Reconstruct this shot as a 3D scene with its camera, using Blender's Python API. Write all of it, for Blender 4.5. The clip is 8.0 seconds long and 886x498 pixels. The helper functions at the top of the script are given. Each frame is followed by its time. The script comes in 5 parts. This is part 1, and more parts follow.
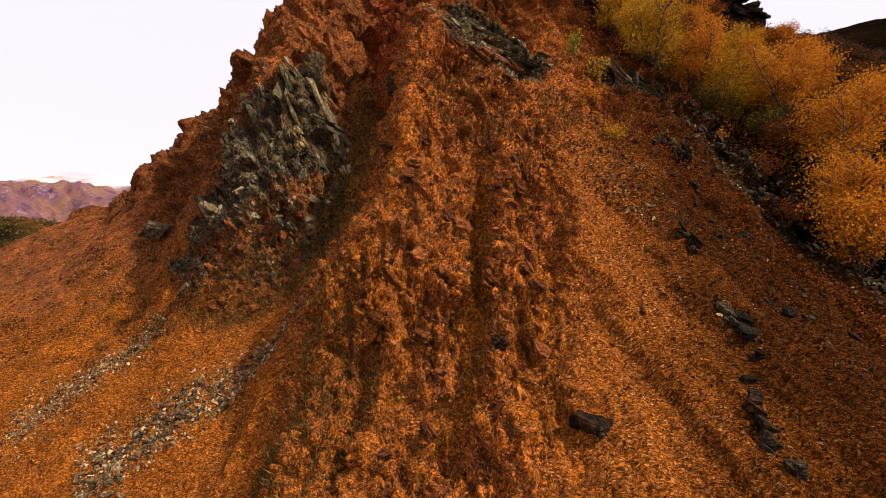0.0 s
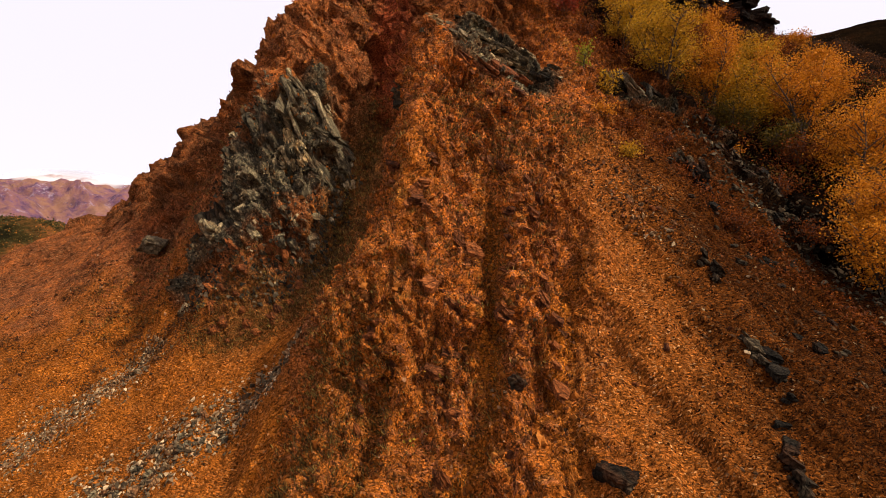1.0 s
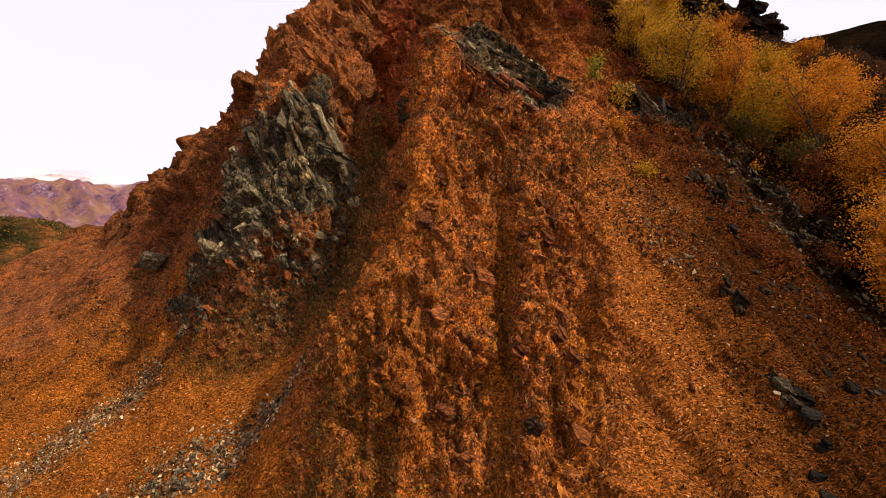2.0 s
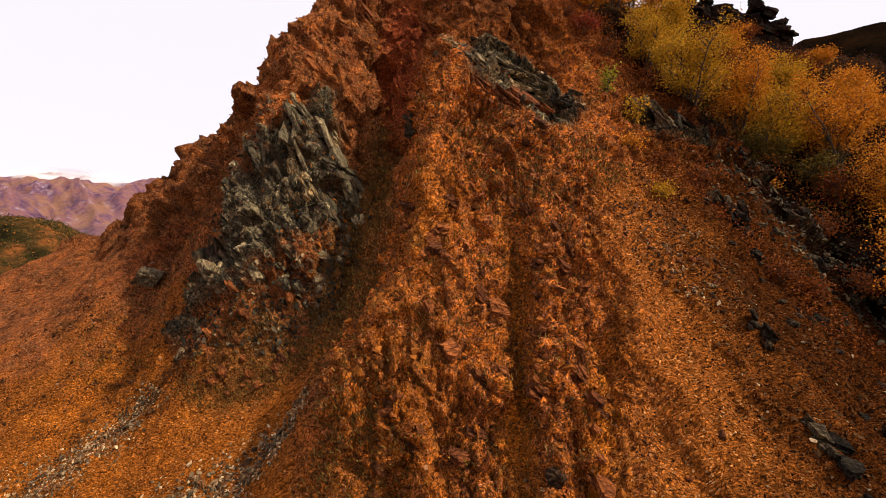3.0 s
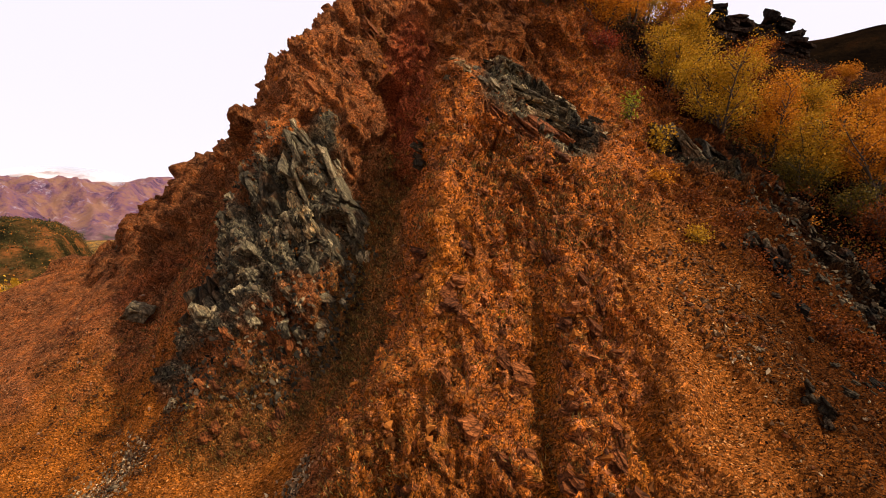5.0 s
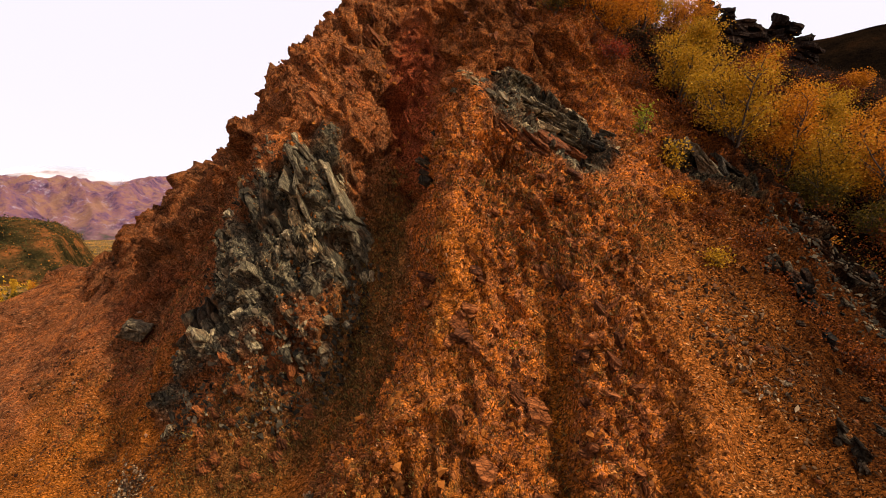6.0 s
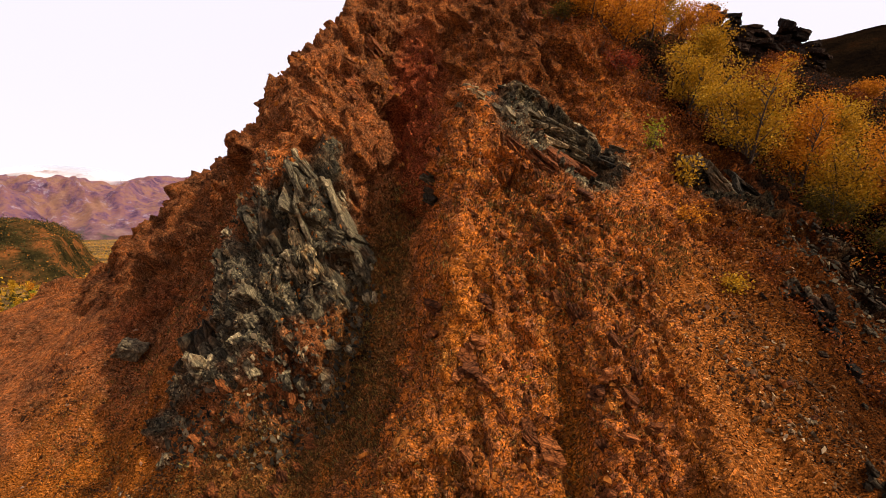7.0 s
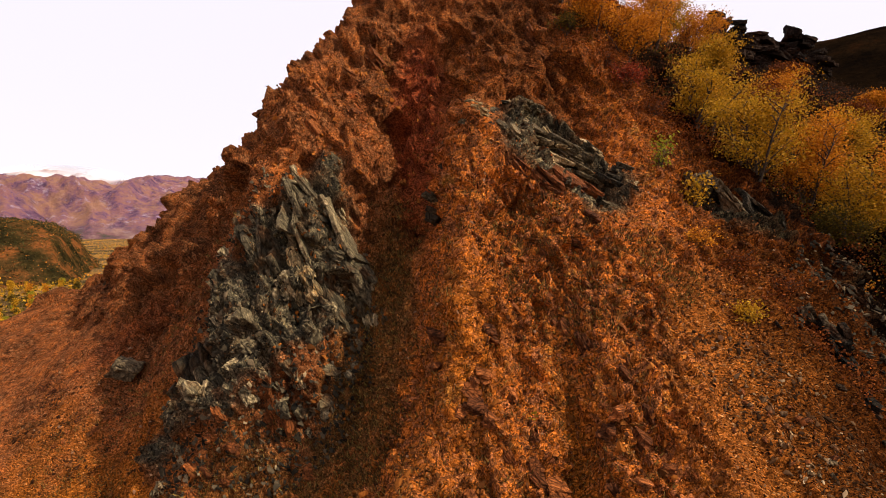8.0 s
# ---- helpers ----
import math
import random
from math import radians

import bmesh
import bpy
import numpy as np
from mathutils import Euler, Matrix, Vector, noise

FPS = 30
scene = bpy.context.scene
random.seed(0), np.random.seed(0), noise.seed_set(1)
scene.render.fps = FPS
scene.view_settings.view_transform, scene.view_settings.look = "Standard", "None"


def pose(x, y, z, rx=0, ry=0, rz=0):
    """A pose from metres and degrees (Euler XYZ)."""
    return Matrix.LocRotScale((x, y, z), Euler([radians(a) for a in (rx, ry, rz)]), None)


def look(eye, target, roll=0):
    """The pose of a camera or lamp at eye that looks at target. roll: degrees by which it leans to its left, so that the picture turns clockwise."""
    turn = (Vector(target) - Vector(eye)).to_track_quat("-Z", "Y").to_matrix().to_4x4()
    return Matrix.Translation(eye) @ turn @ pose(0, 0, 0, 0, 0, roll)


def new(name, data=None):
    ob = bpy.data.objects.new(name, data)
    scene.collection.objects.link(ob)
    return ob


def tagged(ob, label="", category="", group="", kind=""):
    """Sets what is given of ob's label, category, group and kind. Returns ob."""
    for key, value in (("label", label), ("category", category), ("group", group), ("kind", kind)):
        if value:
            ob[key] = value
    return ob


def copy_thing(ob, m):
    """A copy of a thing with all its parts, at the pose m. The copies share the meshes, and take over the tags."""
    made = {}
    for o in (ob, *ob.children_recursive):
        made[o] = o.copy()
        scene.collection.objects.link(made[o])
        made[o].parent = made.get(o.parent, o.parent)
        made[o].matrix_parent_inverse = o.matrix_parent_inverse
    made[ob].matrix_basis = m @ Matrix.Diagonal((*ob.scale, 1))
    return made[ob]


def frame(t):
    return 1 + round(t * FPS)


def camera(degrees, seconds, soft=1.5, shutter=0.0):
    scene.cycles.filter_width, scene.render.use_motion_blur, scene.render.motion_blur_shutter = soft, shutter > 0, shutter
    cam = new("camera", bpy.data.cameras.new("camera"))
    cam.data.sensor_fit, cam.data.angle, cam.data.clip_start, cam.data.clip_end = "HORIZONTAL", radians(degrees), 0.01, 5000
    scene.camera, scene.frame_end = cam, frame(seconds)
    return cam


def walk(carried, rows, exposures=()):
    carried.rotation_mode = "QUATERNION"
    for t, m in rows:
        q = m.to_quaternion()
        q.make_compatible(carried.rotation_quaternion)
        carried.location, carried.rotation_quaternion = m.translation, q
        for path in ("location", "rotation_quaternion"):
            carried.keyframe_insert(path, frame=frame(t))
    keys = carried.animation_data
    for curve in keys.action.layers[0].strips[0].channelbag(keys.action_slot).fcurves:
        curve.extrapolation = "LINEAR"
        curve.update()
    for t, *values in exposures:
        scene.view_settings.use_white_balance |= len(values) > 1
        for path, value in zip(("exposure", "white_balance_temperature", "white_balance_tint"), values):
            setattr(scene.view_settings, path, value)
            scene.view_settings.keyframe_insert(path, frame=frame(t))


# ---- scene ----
cam = camera(84.1, 8.0, soft=0.7)
PATH = [
    (0, (0.552, -0.533, 24.204), (0.462, 1.464, 24.128), -0.5),
    (0.5, (0.382, -0.201, 24.589), (0.293, 1.795, 24.512), -0.5),
    (1, (0.208, 0.114, 24.99), (0.12, 2.111, 24.91), -0.4),
    (1.5, (0.063, 0.422, 25.368), (-0.025, 2.418, 25.288), -0.4),
    (3, (-0.44, 1.464, 26.508), (-0.526, 3.461, 26.424), -0.2),
    (3.5, (-0.583, 1.818, 26.883), (-0.668, 3.815, 26.799), -0.2),
    (4, (-0.715, 2.165, 27.238), (-0.799, 4.162, 27.153), -0.2),
    (4.5, (-0.82, 2.512, 27.579), (-0.903, 4.509, 27.494), -0.1),
    (6, (-1.232, 3.481, 28.599), (-1.312, 5.477, 28.51), -0.1),
    (6.5, (-1.351, 3.77, 28.951), (-1.43, 5.766, 28.861), -0.1),
    (7, (-1.448, 4.056, 29.286), (-1.526, 6.053, 29.195), -0.1),
    (7.5, (-1.51, 4.318, 29.639), (-1.586, 6.315, 29.547), -0.1),
    (8, (-1.571, 4.543, 29.969), (-1.647, 6.539, 29.877), -0.0),
]
walk(cam, [(t, look(eye, target, roll)) for t, eye, target, roll in PATH])

# ---- light: a bright overcast sky, with a veiled sun high on the right ----
SUN_ELEVATION, SUN_AZIMUTH = 47.0, 106.0
world = bpy.data.worlds.new("overcast")
scene.world = world
world.use_nodes = True
wn, wl = world.node_tree.nodes, world.node_tree.links
wn.clear()
sky = wn.new("ShaderNodeTexSky")
sky.sky_type, sky.sun_disc = "NISHITA", False
sky.sun_elevation, sky.sun_rotation = radians(SUN_ELEVATION), radians(SUN_AZIMUTH)
sky_low = wn.new("ShaderNodeBackground")
sky_low.inputs["Strength"].default_value = 0.012
cloud = wn.new("ShaderNodeBackground")
cloud.inputs["Color"].default_value = (0.925, 0.865, 0.94, 1)
cloud.inputs["Strength"].default_value = 0.90
both = wn.new("ShaderNodeAddShader")
wout = wn.new("ShaderNodeOutputWorld")
wl.new(sky.outputs[0], sky_low.inputs["Color"])
wl.new(sky_low.outputs[0], both.inputs[0])
wl.new(cloud.outputs[0], both.inputs[1])
wl.new(both.outputs[0], wout.inputs["Surface"])

sun = new("sun", bpy.data.lights.new("sun", "SUN"))
sun.data.energy, sun.data.angle, sun.data.color = 5.0, radians(1.5), (1.0, 0.88, 0.70)
az, el = radians(SUN_AZIMUTH), radians(SUN_ELEVATION)
toward = Vector((math.sin(az) * math.cos(el), math.cos(az) * math.cos(el), math.sin(el)))
sun.matrix_world = look(toward * 50, (0, 0, 0))
scene.view_settings.exposure = 0.2

# ---- noise ----
def hashed(ix, iy, iz, seed):
    h = (ix * 374761393 + iy * 668265263 + iz * 2147483647 + seed * 974711) & 0xFFFFFFFF
    h = ((h ^ (h >> 13)) * 1274126177) & 0xFFFFFFFF
    h = ((h ^ (h >> 16)) * 2246822519) & 0xFFFFFFFF
    return ((h ^ (h >> 15)) & 0xFFFFFF) / float(0xFFFFFF)


def value_noise(p, size, seed=0):
    """Smooth noise from -1 to 1 with features of about that size (a number, or one a axis)."""
    q = p / np.asarray(size, float)
    i = np.floor(q).astype(np.int64)
    f = q - i
    f = f * f * f * (f * (f * 6 - 15) + 10)
    out = np.zeros(len(p))
    for a in (0, 1):
        wx = f[:, 0] if a else 1 - f[:, 0]
        for b in (0, 1):
            wy = f[:, 1] if b else 1 - f[:, 1]
            for c in (0, 1):
                wz = f[:, 2] if c else 1 - f[:, 2]
                out += wx * wy * wz * hashed(i[:, 0] + a, i[:, 1] + b, i[:, 2] + c, seed)
    return out * 2 - 1


def fbm(p, size, octaves=4, seed=0, gain=0.5):
    size = np.asarray(size, float)
    return sum(gain ** k * value_noise(p, size / 2.03 ** k, seed + 17 * k) for k in range(octaves))


def ridged(p, size, octaves=3, seed=0, gain=0.5):
    size = np.asarray(size, float)
    return sum(gain ** k * (1 - 2 * np.abs(value_noise(p, size / 2.1 ** k, seed + 29 * k))) for k in range(octaves))


def facets(p, size, seed=0, tilt=0.9):
    """Broken faces: each block has its own height and its own tilted plane, from about -0.5 to 0.5."""
    q = p / np.asarray(size, float)
    i = np.floor(q - 0.5).astype(np.int64)
    best = np.full(len(p), 99.0)
    who, gap = np.zeros((3, len(p)), np.int64), np.zeros((3, len(p)))
    for a in (0, 1):
        for b in (0, 1):
            for c in (0, 1):
                j = (i[:, 0] + a, i[:, 1] + b, i[:, 2] + c)
                d = [q[:, k] - j[k] - hashed(*j, seed + k) for k in range(3)]
                far = d[0] ** 2 + d[1] ** 2 + d[2] ** 2
                near = far < best
                best = np.where(near, far, best)
                for k in range(3):
                    who[k], gap[k] = np.where(near, j[k], who[k]), np.where(near, d[k], gap[k])
    lean = sum((hashed(*who, seed + 5 + k) - 0.5) * gap[k] for k in range(3))
    return hashed(*who, seed + 3) - 0.5 + tilt * lean


# ---- the lie of the land ----
def glide(xk, yk, xq):
    """Curves through the rows of yk at xk, with no overshoot, at xq."""
    xk, yk = np.asarray(xk, float), np.asarray(yk, float)
    h = np.diff(xk)
    shape = (-1,) + (1,) * (yk.ndim - 1)
    s = np.diff(yk, axis=0) / h.reshape(shape)
    m = np.zeros_like(yk)
    a, b = s[:-1], s[1:]
    w1, w2 = (2 * h[1:] + h[:-1]).reshape(shape), (h[1:] + 2 * h[:-1]).reshape(shape)
    same = a * b > 0
    m[1:-1] = np.where(same, (w1 + w2) / (w1 / np.where(same, a, 1) + w2 / np.where(same, b, 1)), 0)
    m[0], m[-1] = s[0], s[-1]
    k = np.clip(np.searchsorted(xk, xq) - 1, 0, len(h) - 1)
    hh = h[k].reshape(shape)
    t = np.clip((xq - xk[k]) / h[k], 0, 1).reshape(shape)
    return (yk[k] * (1 + 2 * t) * (1 - t) ** 2 + m[k] * hh * t * (1 - t) ** 2 + yk[k + 1] * t * t * (3 - 2 * t) + m[k + 1] * hh * t * t * (t - 1))


VALLEY = -5.0
SECTIONS = []


def section(x, *profile):
    """A cut through the hill at x: its heights from the valley in front to the one behind, as (y, z)."""
    SECTIONS.append((x, [(-4000, VALLEY), (-60, VALLEY), (-24, VALLEY + 1), *profile, (150, VALLEY + 3), (4200, VALLEY)]))


section(-4000, (8, VALLEY), (33, VALLEY))
section(-90, (8, VALLEY), (33, VALLEY))
section(-58, (8, 0), (33, 8), (45, 0))
section(-30, (8, 9), (16, 14.5), (21, 17.5), (27, 21.2), (33, 23.8), (40, 20), (55, 8))
section(-22, (8, 12.5), (16, 17), (21.5, 20.5), (27.4, 23.4), (31.7, 26.8), (34, 27.9), (41, 23), (58, 8))
section(-19.5, (8, 12.8), (16, 17.3), (21.5, 21), (25.7, 23.9), (31.7, 28.6), (35, 31.8), (41, 27), (58, 9))
section(-17, (8, 13), (16, 17.6), (21.6, 21.8), (23.2, 23.4), (29, 28.4), (35, 32.6), (41, 29.5), (58, 10))
section(-14.5, (8, 13), (16.2, 18), (21.4, 21.7), (23.4, 23.8), (26, 26.8), (29, 30.2), (34, 34.4), (41, 30.5), (58, 10))
section(-12, (8, 13.5), (16.2, 19.0), (18, 20.0), (20.2, 22.6), (21.4, 25.4), (23, 27.2), (25.5, 29.7), (29, 32.8), (33, 35.6), (42, 31.5), (60, 10))
section(-10, (8, 14), (13.9, 17.9), (17.4, 20.8), (19, 22.6), (19.9, 24.9), (20.8, 27.6), (22.3, 29.9), (24.5, 33.4), (29, 36.8), (34, 39.3), (60, 12))
section(-8, (8, 14.5), (14.5, 18.9), (17.4, 21.4), (18.4, 23.8), (19.6, 26.3), (20.5, 28.7), (21.3, 31.0), (24, 34.3), (29, 38.5), (34, 41.5), (62, 12))
section(-6.5, (8, 15), (14.7, 19.5), (17.7, 22.1), (18.7, 23.8), (19.4, 25.2), (20.4, 27.6), (21.4, 29.9), (22.4, 31.4), (25.6, 36.3), (31, 41.8), (36, 43), (64, 12))
section(-4.7, (8, 16), (11.9, 18.4), (13.4, 20.6), (14.5, 21.8), (17, 22.7), (18.9, 24.2), (20.4, 26), (22, 28.8), (22.8, 30.6), (25.5, 35.2), (31, 42), (36, 44.5), (64, 13))
section(-3.9, (8, 16.6), (11.8, 19.4), (13.8, 22.4), (15.5, 23.5), (17.7, 24.4), (20, 26.6), (22.3, 29.4), (24.5, 33.1), (31, 42), (36, 44.6), (64, 13))
section(-2.7, (8, 17.5), (11.7, 20.5), (14.7, 24.1), (18.4, 26.7), (20.4, 28.6), (21.6, 30.4), (23.7, 32.6), (28, 38.5), (33, 45), (66, 14))
section(-1.4, (7, 16.2), (11.3, 20.4), (12.6, 21.9), (15.3, 25.4), (18.4, 29.2), (19.8, 31.0), (21.4, 33.7), (24, 35.4), (28, 39.2), (33, 45.2), (67, 15))
section(0, (6, 15.6), (9.8, 19.3), (11, 20.4), (14, 23.5), (15.9, 25.6), (18.1, 28.4), (19.5, 30.8), (23, 34.6), (26, 38), (33, 45.5), (68, 16))
section(3, (6, 16.4), (9.7, 20.1), (13.6, 23.7), (15.5, 25.9), (17.8, 28.1), (19.6, 29.7), (22.2, 32), (24.7, 35.8), (32, 44), (70, 20))
section(6.5, (6, 16.6), (9.2, 20), (11.4, 21.5), (14.4, 23.9), (18, 27.4), (20.5, 29.7), (23.5, 32.4), (26.5, 36.1), (34, 43), (42, 46), (72, 30))
section(9.5, (6, 16.5), (9.2, 19.4), (13.9, 22.8), (15.4, 23.8), (18.8, 27), (20.9, 29.2), (23, 30.7), (28, 35), (36, 42), (43, 44), (75, 34))
section(12, (6, 16), (9, 18), (13.5, 21.6), (15.4, 22.8), (17.6, 24.4), (20.4, 26.8), (23.5, 29.5), (28, 33.5), (36, 40.5), (43, 43), (75, 30))
section(16, (6, 17), (14, 22), (18, 25), (25.6, 30.5), (28, 32.8), (36, 39), (43, 42.4), (60, 36), (75, 28))
section(24, (6, 20), (18, 27), (30, 34), (40, 39.2), (45, 39.2), (60, 33), (80, 24))
section(34, (6, 21), (18, 28.5), (30, 33), (46, 37), (56, 33), (86, 20))
section(60, (6, 22), (30, 30), (48, 33), (60, 31), (86, 18))
section(100, (6, 12), (30, 18), (60, 20), (86, 12))
section(220, (6, VALLEY), (33, VALLEY))
section(600, (6, VALLEY), (33, VALLEY))
section(4000, (6, VALLEY), (33, VALLEY))


def steps(lo, hi, fine, grow, reach0, reach1):
    """Grid lines, fine from lo to hi and wider and wider out to the reaches."""
    mid = list(np.arange(lo, hi, fine))
    left, right, d = [lo], [mid[-1]], fine
    while left[-1] > reach0:
        d *= grow
        left.append(left[-1] - d)
    d = fine
    while right[-1] < reach1:
        d *= grow
        right.append(right[-1] + d)
    return np.array(left[:0:-1] + mid + right[1:])


GX = steps(-13.5, 12.0, 0.05, 1.045, -3900, 3900)


def lay(gx, gy):
    """The smooth land on a grid."""
    cuts = []
    for x, profile in SECTIONS:
        yk, zk = zip(*profile)
        cuts.append(glide(yk, zk, gy))
    return glide([s[0] for s in SECTIONS], np.array(cuts), gx)


def bump_line(x, y, points, width, height, sharp=1.0):
    """A rib (height above nought) or a gully (below) along a line of (x, y) points, fading at both ends."""
    best, along, total = np.full(x.shape, 1e9), np.zeros(x.shape), 0.0
    lengths = [math.dist(a, b) for a, b in zip(points, points[1:])]
    for (a, b), n in zip(zip(points, points[1:]), lengths):
        t = np.clip(((x - a[0]) * (b[0] - a[0]) + (y - a[1]) * (b[1] - a[1])) / n ** 2, 0, 1)
        d = np.hypot(x - a[0] - t * (b[0] - a[0]), y - a[1] - t * (b[1] - a[1]))
        near = d < best
        best, along = np.where(near, d, best), np.where(near, total + t * n, along)
        total += n
    fade = np.clip(np.minimum(along, total - along) / (0.18 * total) + 0.25, 0, 1)
    return height * fade * np.exp(-np.abs(best / width) ** (2 * sharp))


def patch(x, y, cx, cy, rx, ry, turn=0.0):
    """1 in an oval round (cx, cy), falling to 0 at its rim."""
    c, s = math.cos(radians(turn)), math.sin(radians(turn))
    u, v = ((x - cx) * c + (y - cy) * s) / rx, ((y - cy) * c - (x - cx) * s) / ry
    return np.clip(1.6 - 1.6 * np.sqrt(u * u + v * v), 0, 1)

# rows of the sheet: in each cut the points lie evenly along the slope, and wider apart far from the face
ROUGH_Y = steps(6.0, 34.0, 0.1, 1.05, -3900, 4100)
ROUGH_Z = lay(GX, ROUGH_Y)
gap = 0.05 + 0.045 * (np.clip(9.5 - ROUGH_Y, 0, None) + np.clip(ROUGH_Y - 31, 0, None))
ROWS = 780
YY = np.empty((len(GX), ROWS))
for i in range(len(GX)):
    slope = np.clip(np.abs(np.gradient(ROUGH_Z[i], ROUGH_Y)), 0, 4)
    density = np.sqrt(1 + slope ** 2) / gap
    total = np.concatenate([[0], np.cumsum((density[1:] + density[:-1]) / 2 * np.diff(ROUGH_Y))])
    YY[i] = np.interp(np.linspace(0, total[-1], ROWS), total, ROUGH_Y)
LX = np.repeat(GX[:, None], ROWS, 1)
CUTS = [(x, *zip(*profile)) for x, profile in SECTIONS]


def height(x, y):
    """The smooth land at any places: the cuts on both sides of x, eased into one another."""
    fine = np.arange(-60.0, 160.0, 0.04)
    table = np.stack([glide(yk, zk, fine) for _, yk, zk in CUTS])
    xs = np.array([c[0] for c in CUTS], float)
    k = np.clip(np.searchsorted(xs, x) - 1, 1, len(xs) - 3)
    v = np.clip((y - fine[0]) / 0.04, 0, len(fine) - 1.001)
    a = v.astype(int)
    f = v - a
    z = [table[k + d, a] * (1 - f) + table[k + d, a + 1] * f for d in (-1, 0, 1, 2)]
    h0, h1, h2 = xs[k] - xs[k - 1], xs[k + 1] - xs[k], xs[k + 2] - xs[k + 1]
    s0, s1, s2 = (z[1] - z[0]) / h0, (z[2] - z[1]) / h1, (z[3] - z[2]) / h2

    def lean(p, q, hp, hq):
        same = p * q > 0
        w1, w2 = 2 * hq + hp, hq + 2 * hp
        return np.where(same, (w1 + w2) / (w1 / np.where(same, p, 1) + w2 / np.where(same, q, 1)), 0)

    m1, m2 = lean(s0, s1, h0, h1), lean(s1, s2, h1, h2)
    t = np.clip((x - xs[k]) / h1, 0, 1)
    return z[1] * (1 + 2 * t) * (1 - t) ** 2 + m1 * h1 * t * (1 - t) ** 2 + z[2] * t * t * (3 - 2 * t) + m2 * h1 * t * t * (t - 1)


def smooth_land(x, y):
    z = height(x, y)
    # gullies (below nought) and ribs (above) that run down the face
    for points, width, rise in (
        (((1.2, 17.4), (1.0, 14.4), (0.95, 11.4)), 0.44, -0.7),
        (((0.55, 16.0), (0.45, 14.0), (0.3, 11.8)), 0.45, 0.12),
        (((2.0, 17.0), (1.85, 14.0), (1.8, 11.8)), 0.42, 0.3),
        (((3.7, 15.6), (3.0, 13.2), (2.6, 11.2), (2.4, 9.0)), 0.4, -0.22),
        (((3.9, 14.2), (3.7, 12.7)), 0.45, 0.4),
        (((-0.2, 18.5), (-0.6, 15.5), (-1.0, 12.5)), 0.5, 0.35),
        (((-1.8, 13.2), (-2.1, 11.0), (-2.2, 9.2)), 0.3, -0.6),
        (((0.4, 12.3), (-0.4, 10.8), (-1.2, 9.5)), 0.3, -0.2),
        (((-1.0, 20.4), (-1.6, 18.4), (-2.2, 16.6)), 0.5, 0.2),
        (((2.7, 19.5), (2.9, 17.6), (3.2, 15.8)), 0.35, -0.5),
        (((-3.2, 26), (-3.2, 22.5), (-3.6, 20)), 0.8, -0.5),
        (((-2.5, 21.0), (-2.8, 18.8), (-3.0, 17.0), (-4.2, 16.4)), 0.55, -0.6),
        (((-1.2, 18.8), (-1.5, 16.2), (-2.2, 15.1), (-3.4, 14.4)), 0.45, 0.4),
        (((-7.6, 20.25), (-6.9, 20.3), (-6.2, 20.45)), 0.16, -0.7),
        (((-0.5, 19.5), (0.2, 19.6), (0.8, 19.8)), 0.28, -0.7),
        (((-1.6, 22.8), (-1.3, 20.8), (-1.0, 18.6)), 0.5, 0.4),
    ):
        z = z + bump_line(x, y, points, width, rise)
    return z


BASE = smooth_land(LX, YY)
e = 0.05
dzx, dzy = (smooth_land(LX + e, YY) - BASE) / e, (smooth_land(LX, YY + e) - BASE) / e
NORMAL = np.stack([-dzx, -dzy, np.ones_like(BASE)], -1)
NORMAL /= np.linalg.norm(NORMAL, axis=-1, keepdims=True)
NORMAL = NORMAL.reshape(-1, 3)
P = np.stack([LX, YY, BASE], -1).reshape(-1, 3)
px, py, pz = P.T
close = (np.hypot(px + 2, py - 20) < 42)
Q = P[close]
qx, qy, qz = Q.T
fade = np.clip((40 - np.hypot(qx + 2, qy - 20)) / 12, 0, 1)
steep = 1 - NORMAL[close][:, 2]
wob = fbm(Q, 1.6, 3, 3)


def soft(v, width):
    return np.clip(0.5 + v / width, 0, 1)


def side(x, z, a, b):
    """How far (x, z) lies to the right of the line from a to b."""
    n = math.dist(a, b)
    return ((x - a[0]) * (b[1] - a[1]) - (z - a[1]) * (b[0] - a[0])) / n


# where which rock shows
crag = (soft(side(qx, qz, (-11.2, 22.8), (-9.7, 28.2)) + 0.35 * wob, 0.5) * soft(side(qx, qz, (-9.7, 28.2), (-6.9, 32.2)) + 0.35 * wob, 0.5) * soft(side(qx, qz, (-6.4, 32.6), (-4.1, 25.6)) + 0.4 * wob, 0.5)
        * soft(qz - 23.6 - 0.62 * (qx + 10) + 0.5 * (qx > -6.5) * (qx + 6.5) + 0.7 * wob, 0.8) * soft(24.5 - qy, 0.8))
crest_rock = patch(qx, qy, 1.8, 21.6, 3.3, 1.7, -6)
right_rock = patch(qx, qy, 7.8, 21.6, 1.9, 1.3, -20)
gully_rock = patch(qx, qy, 11.3, 19.0, 3.6, 1.1, -58)
def ragged(oval, at):
    return (oval > 0) * soft(oval - at + 0.25 * wob, 0.35)


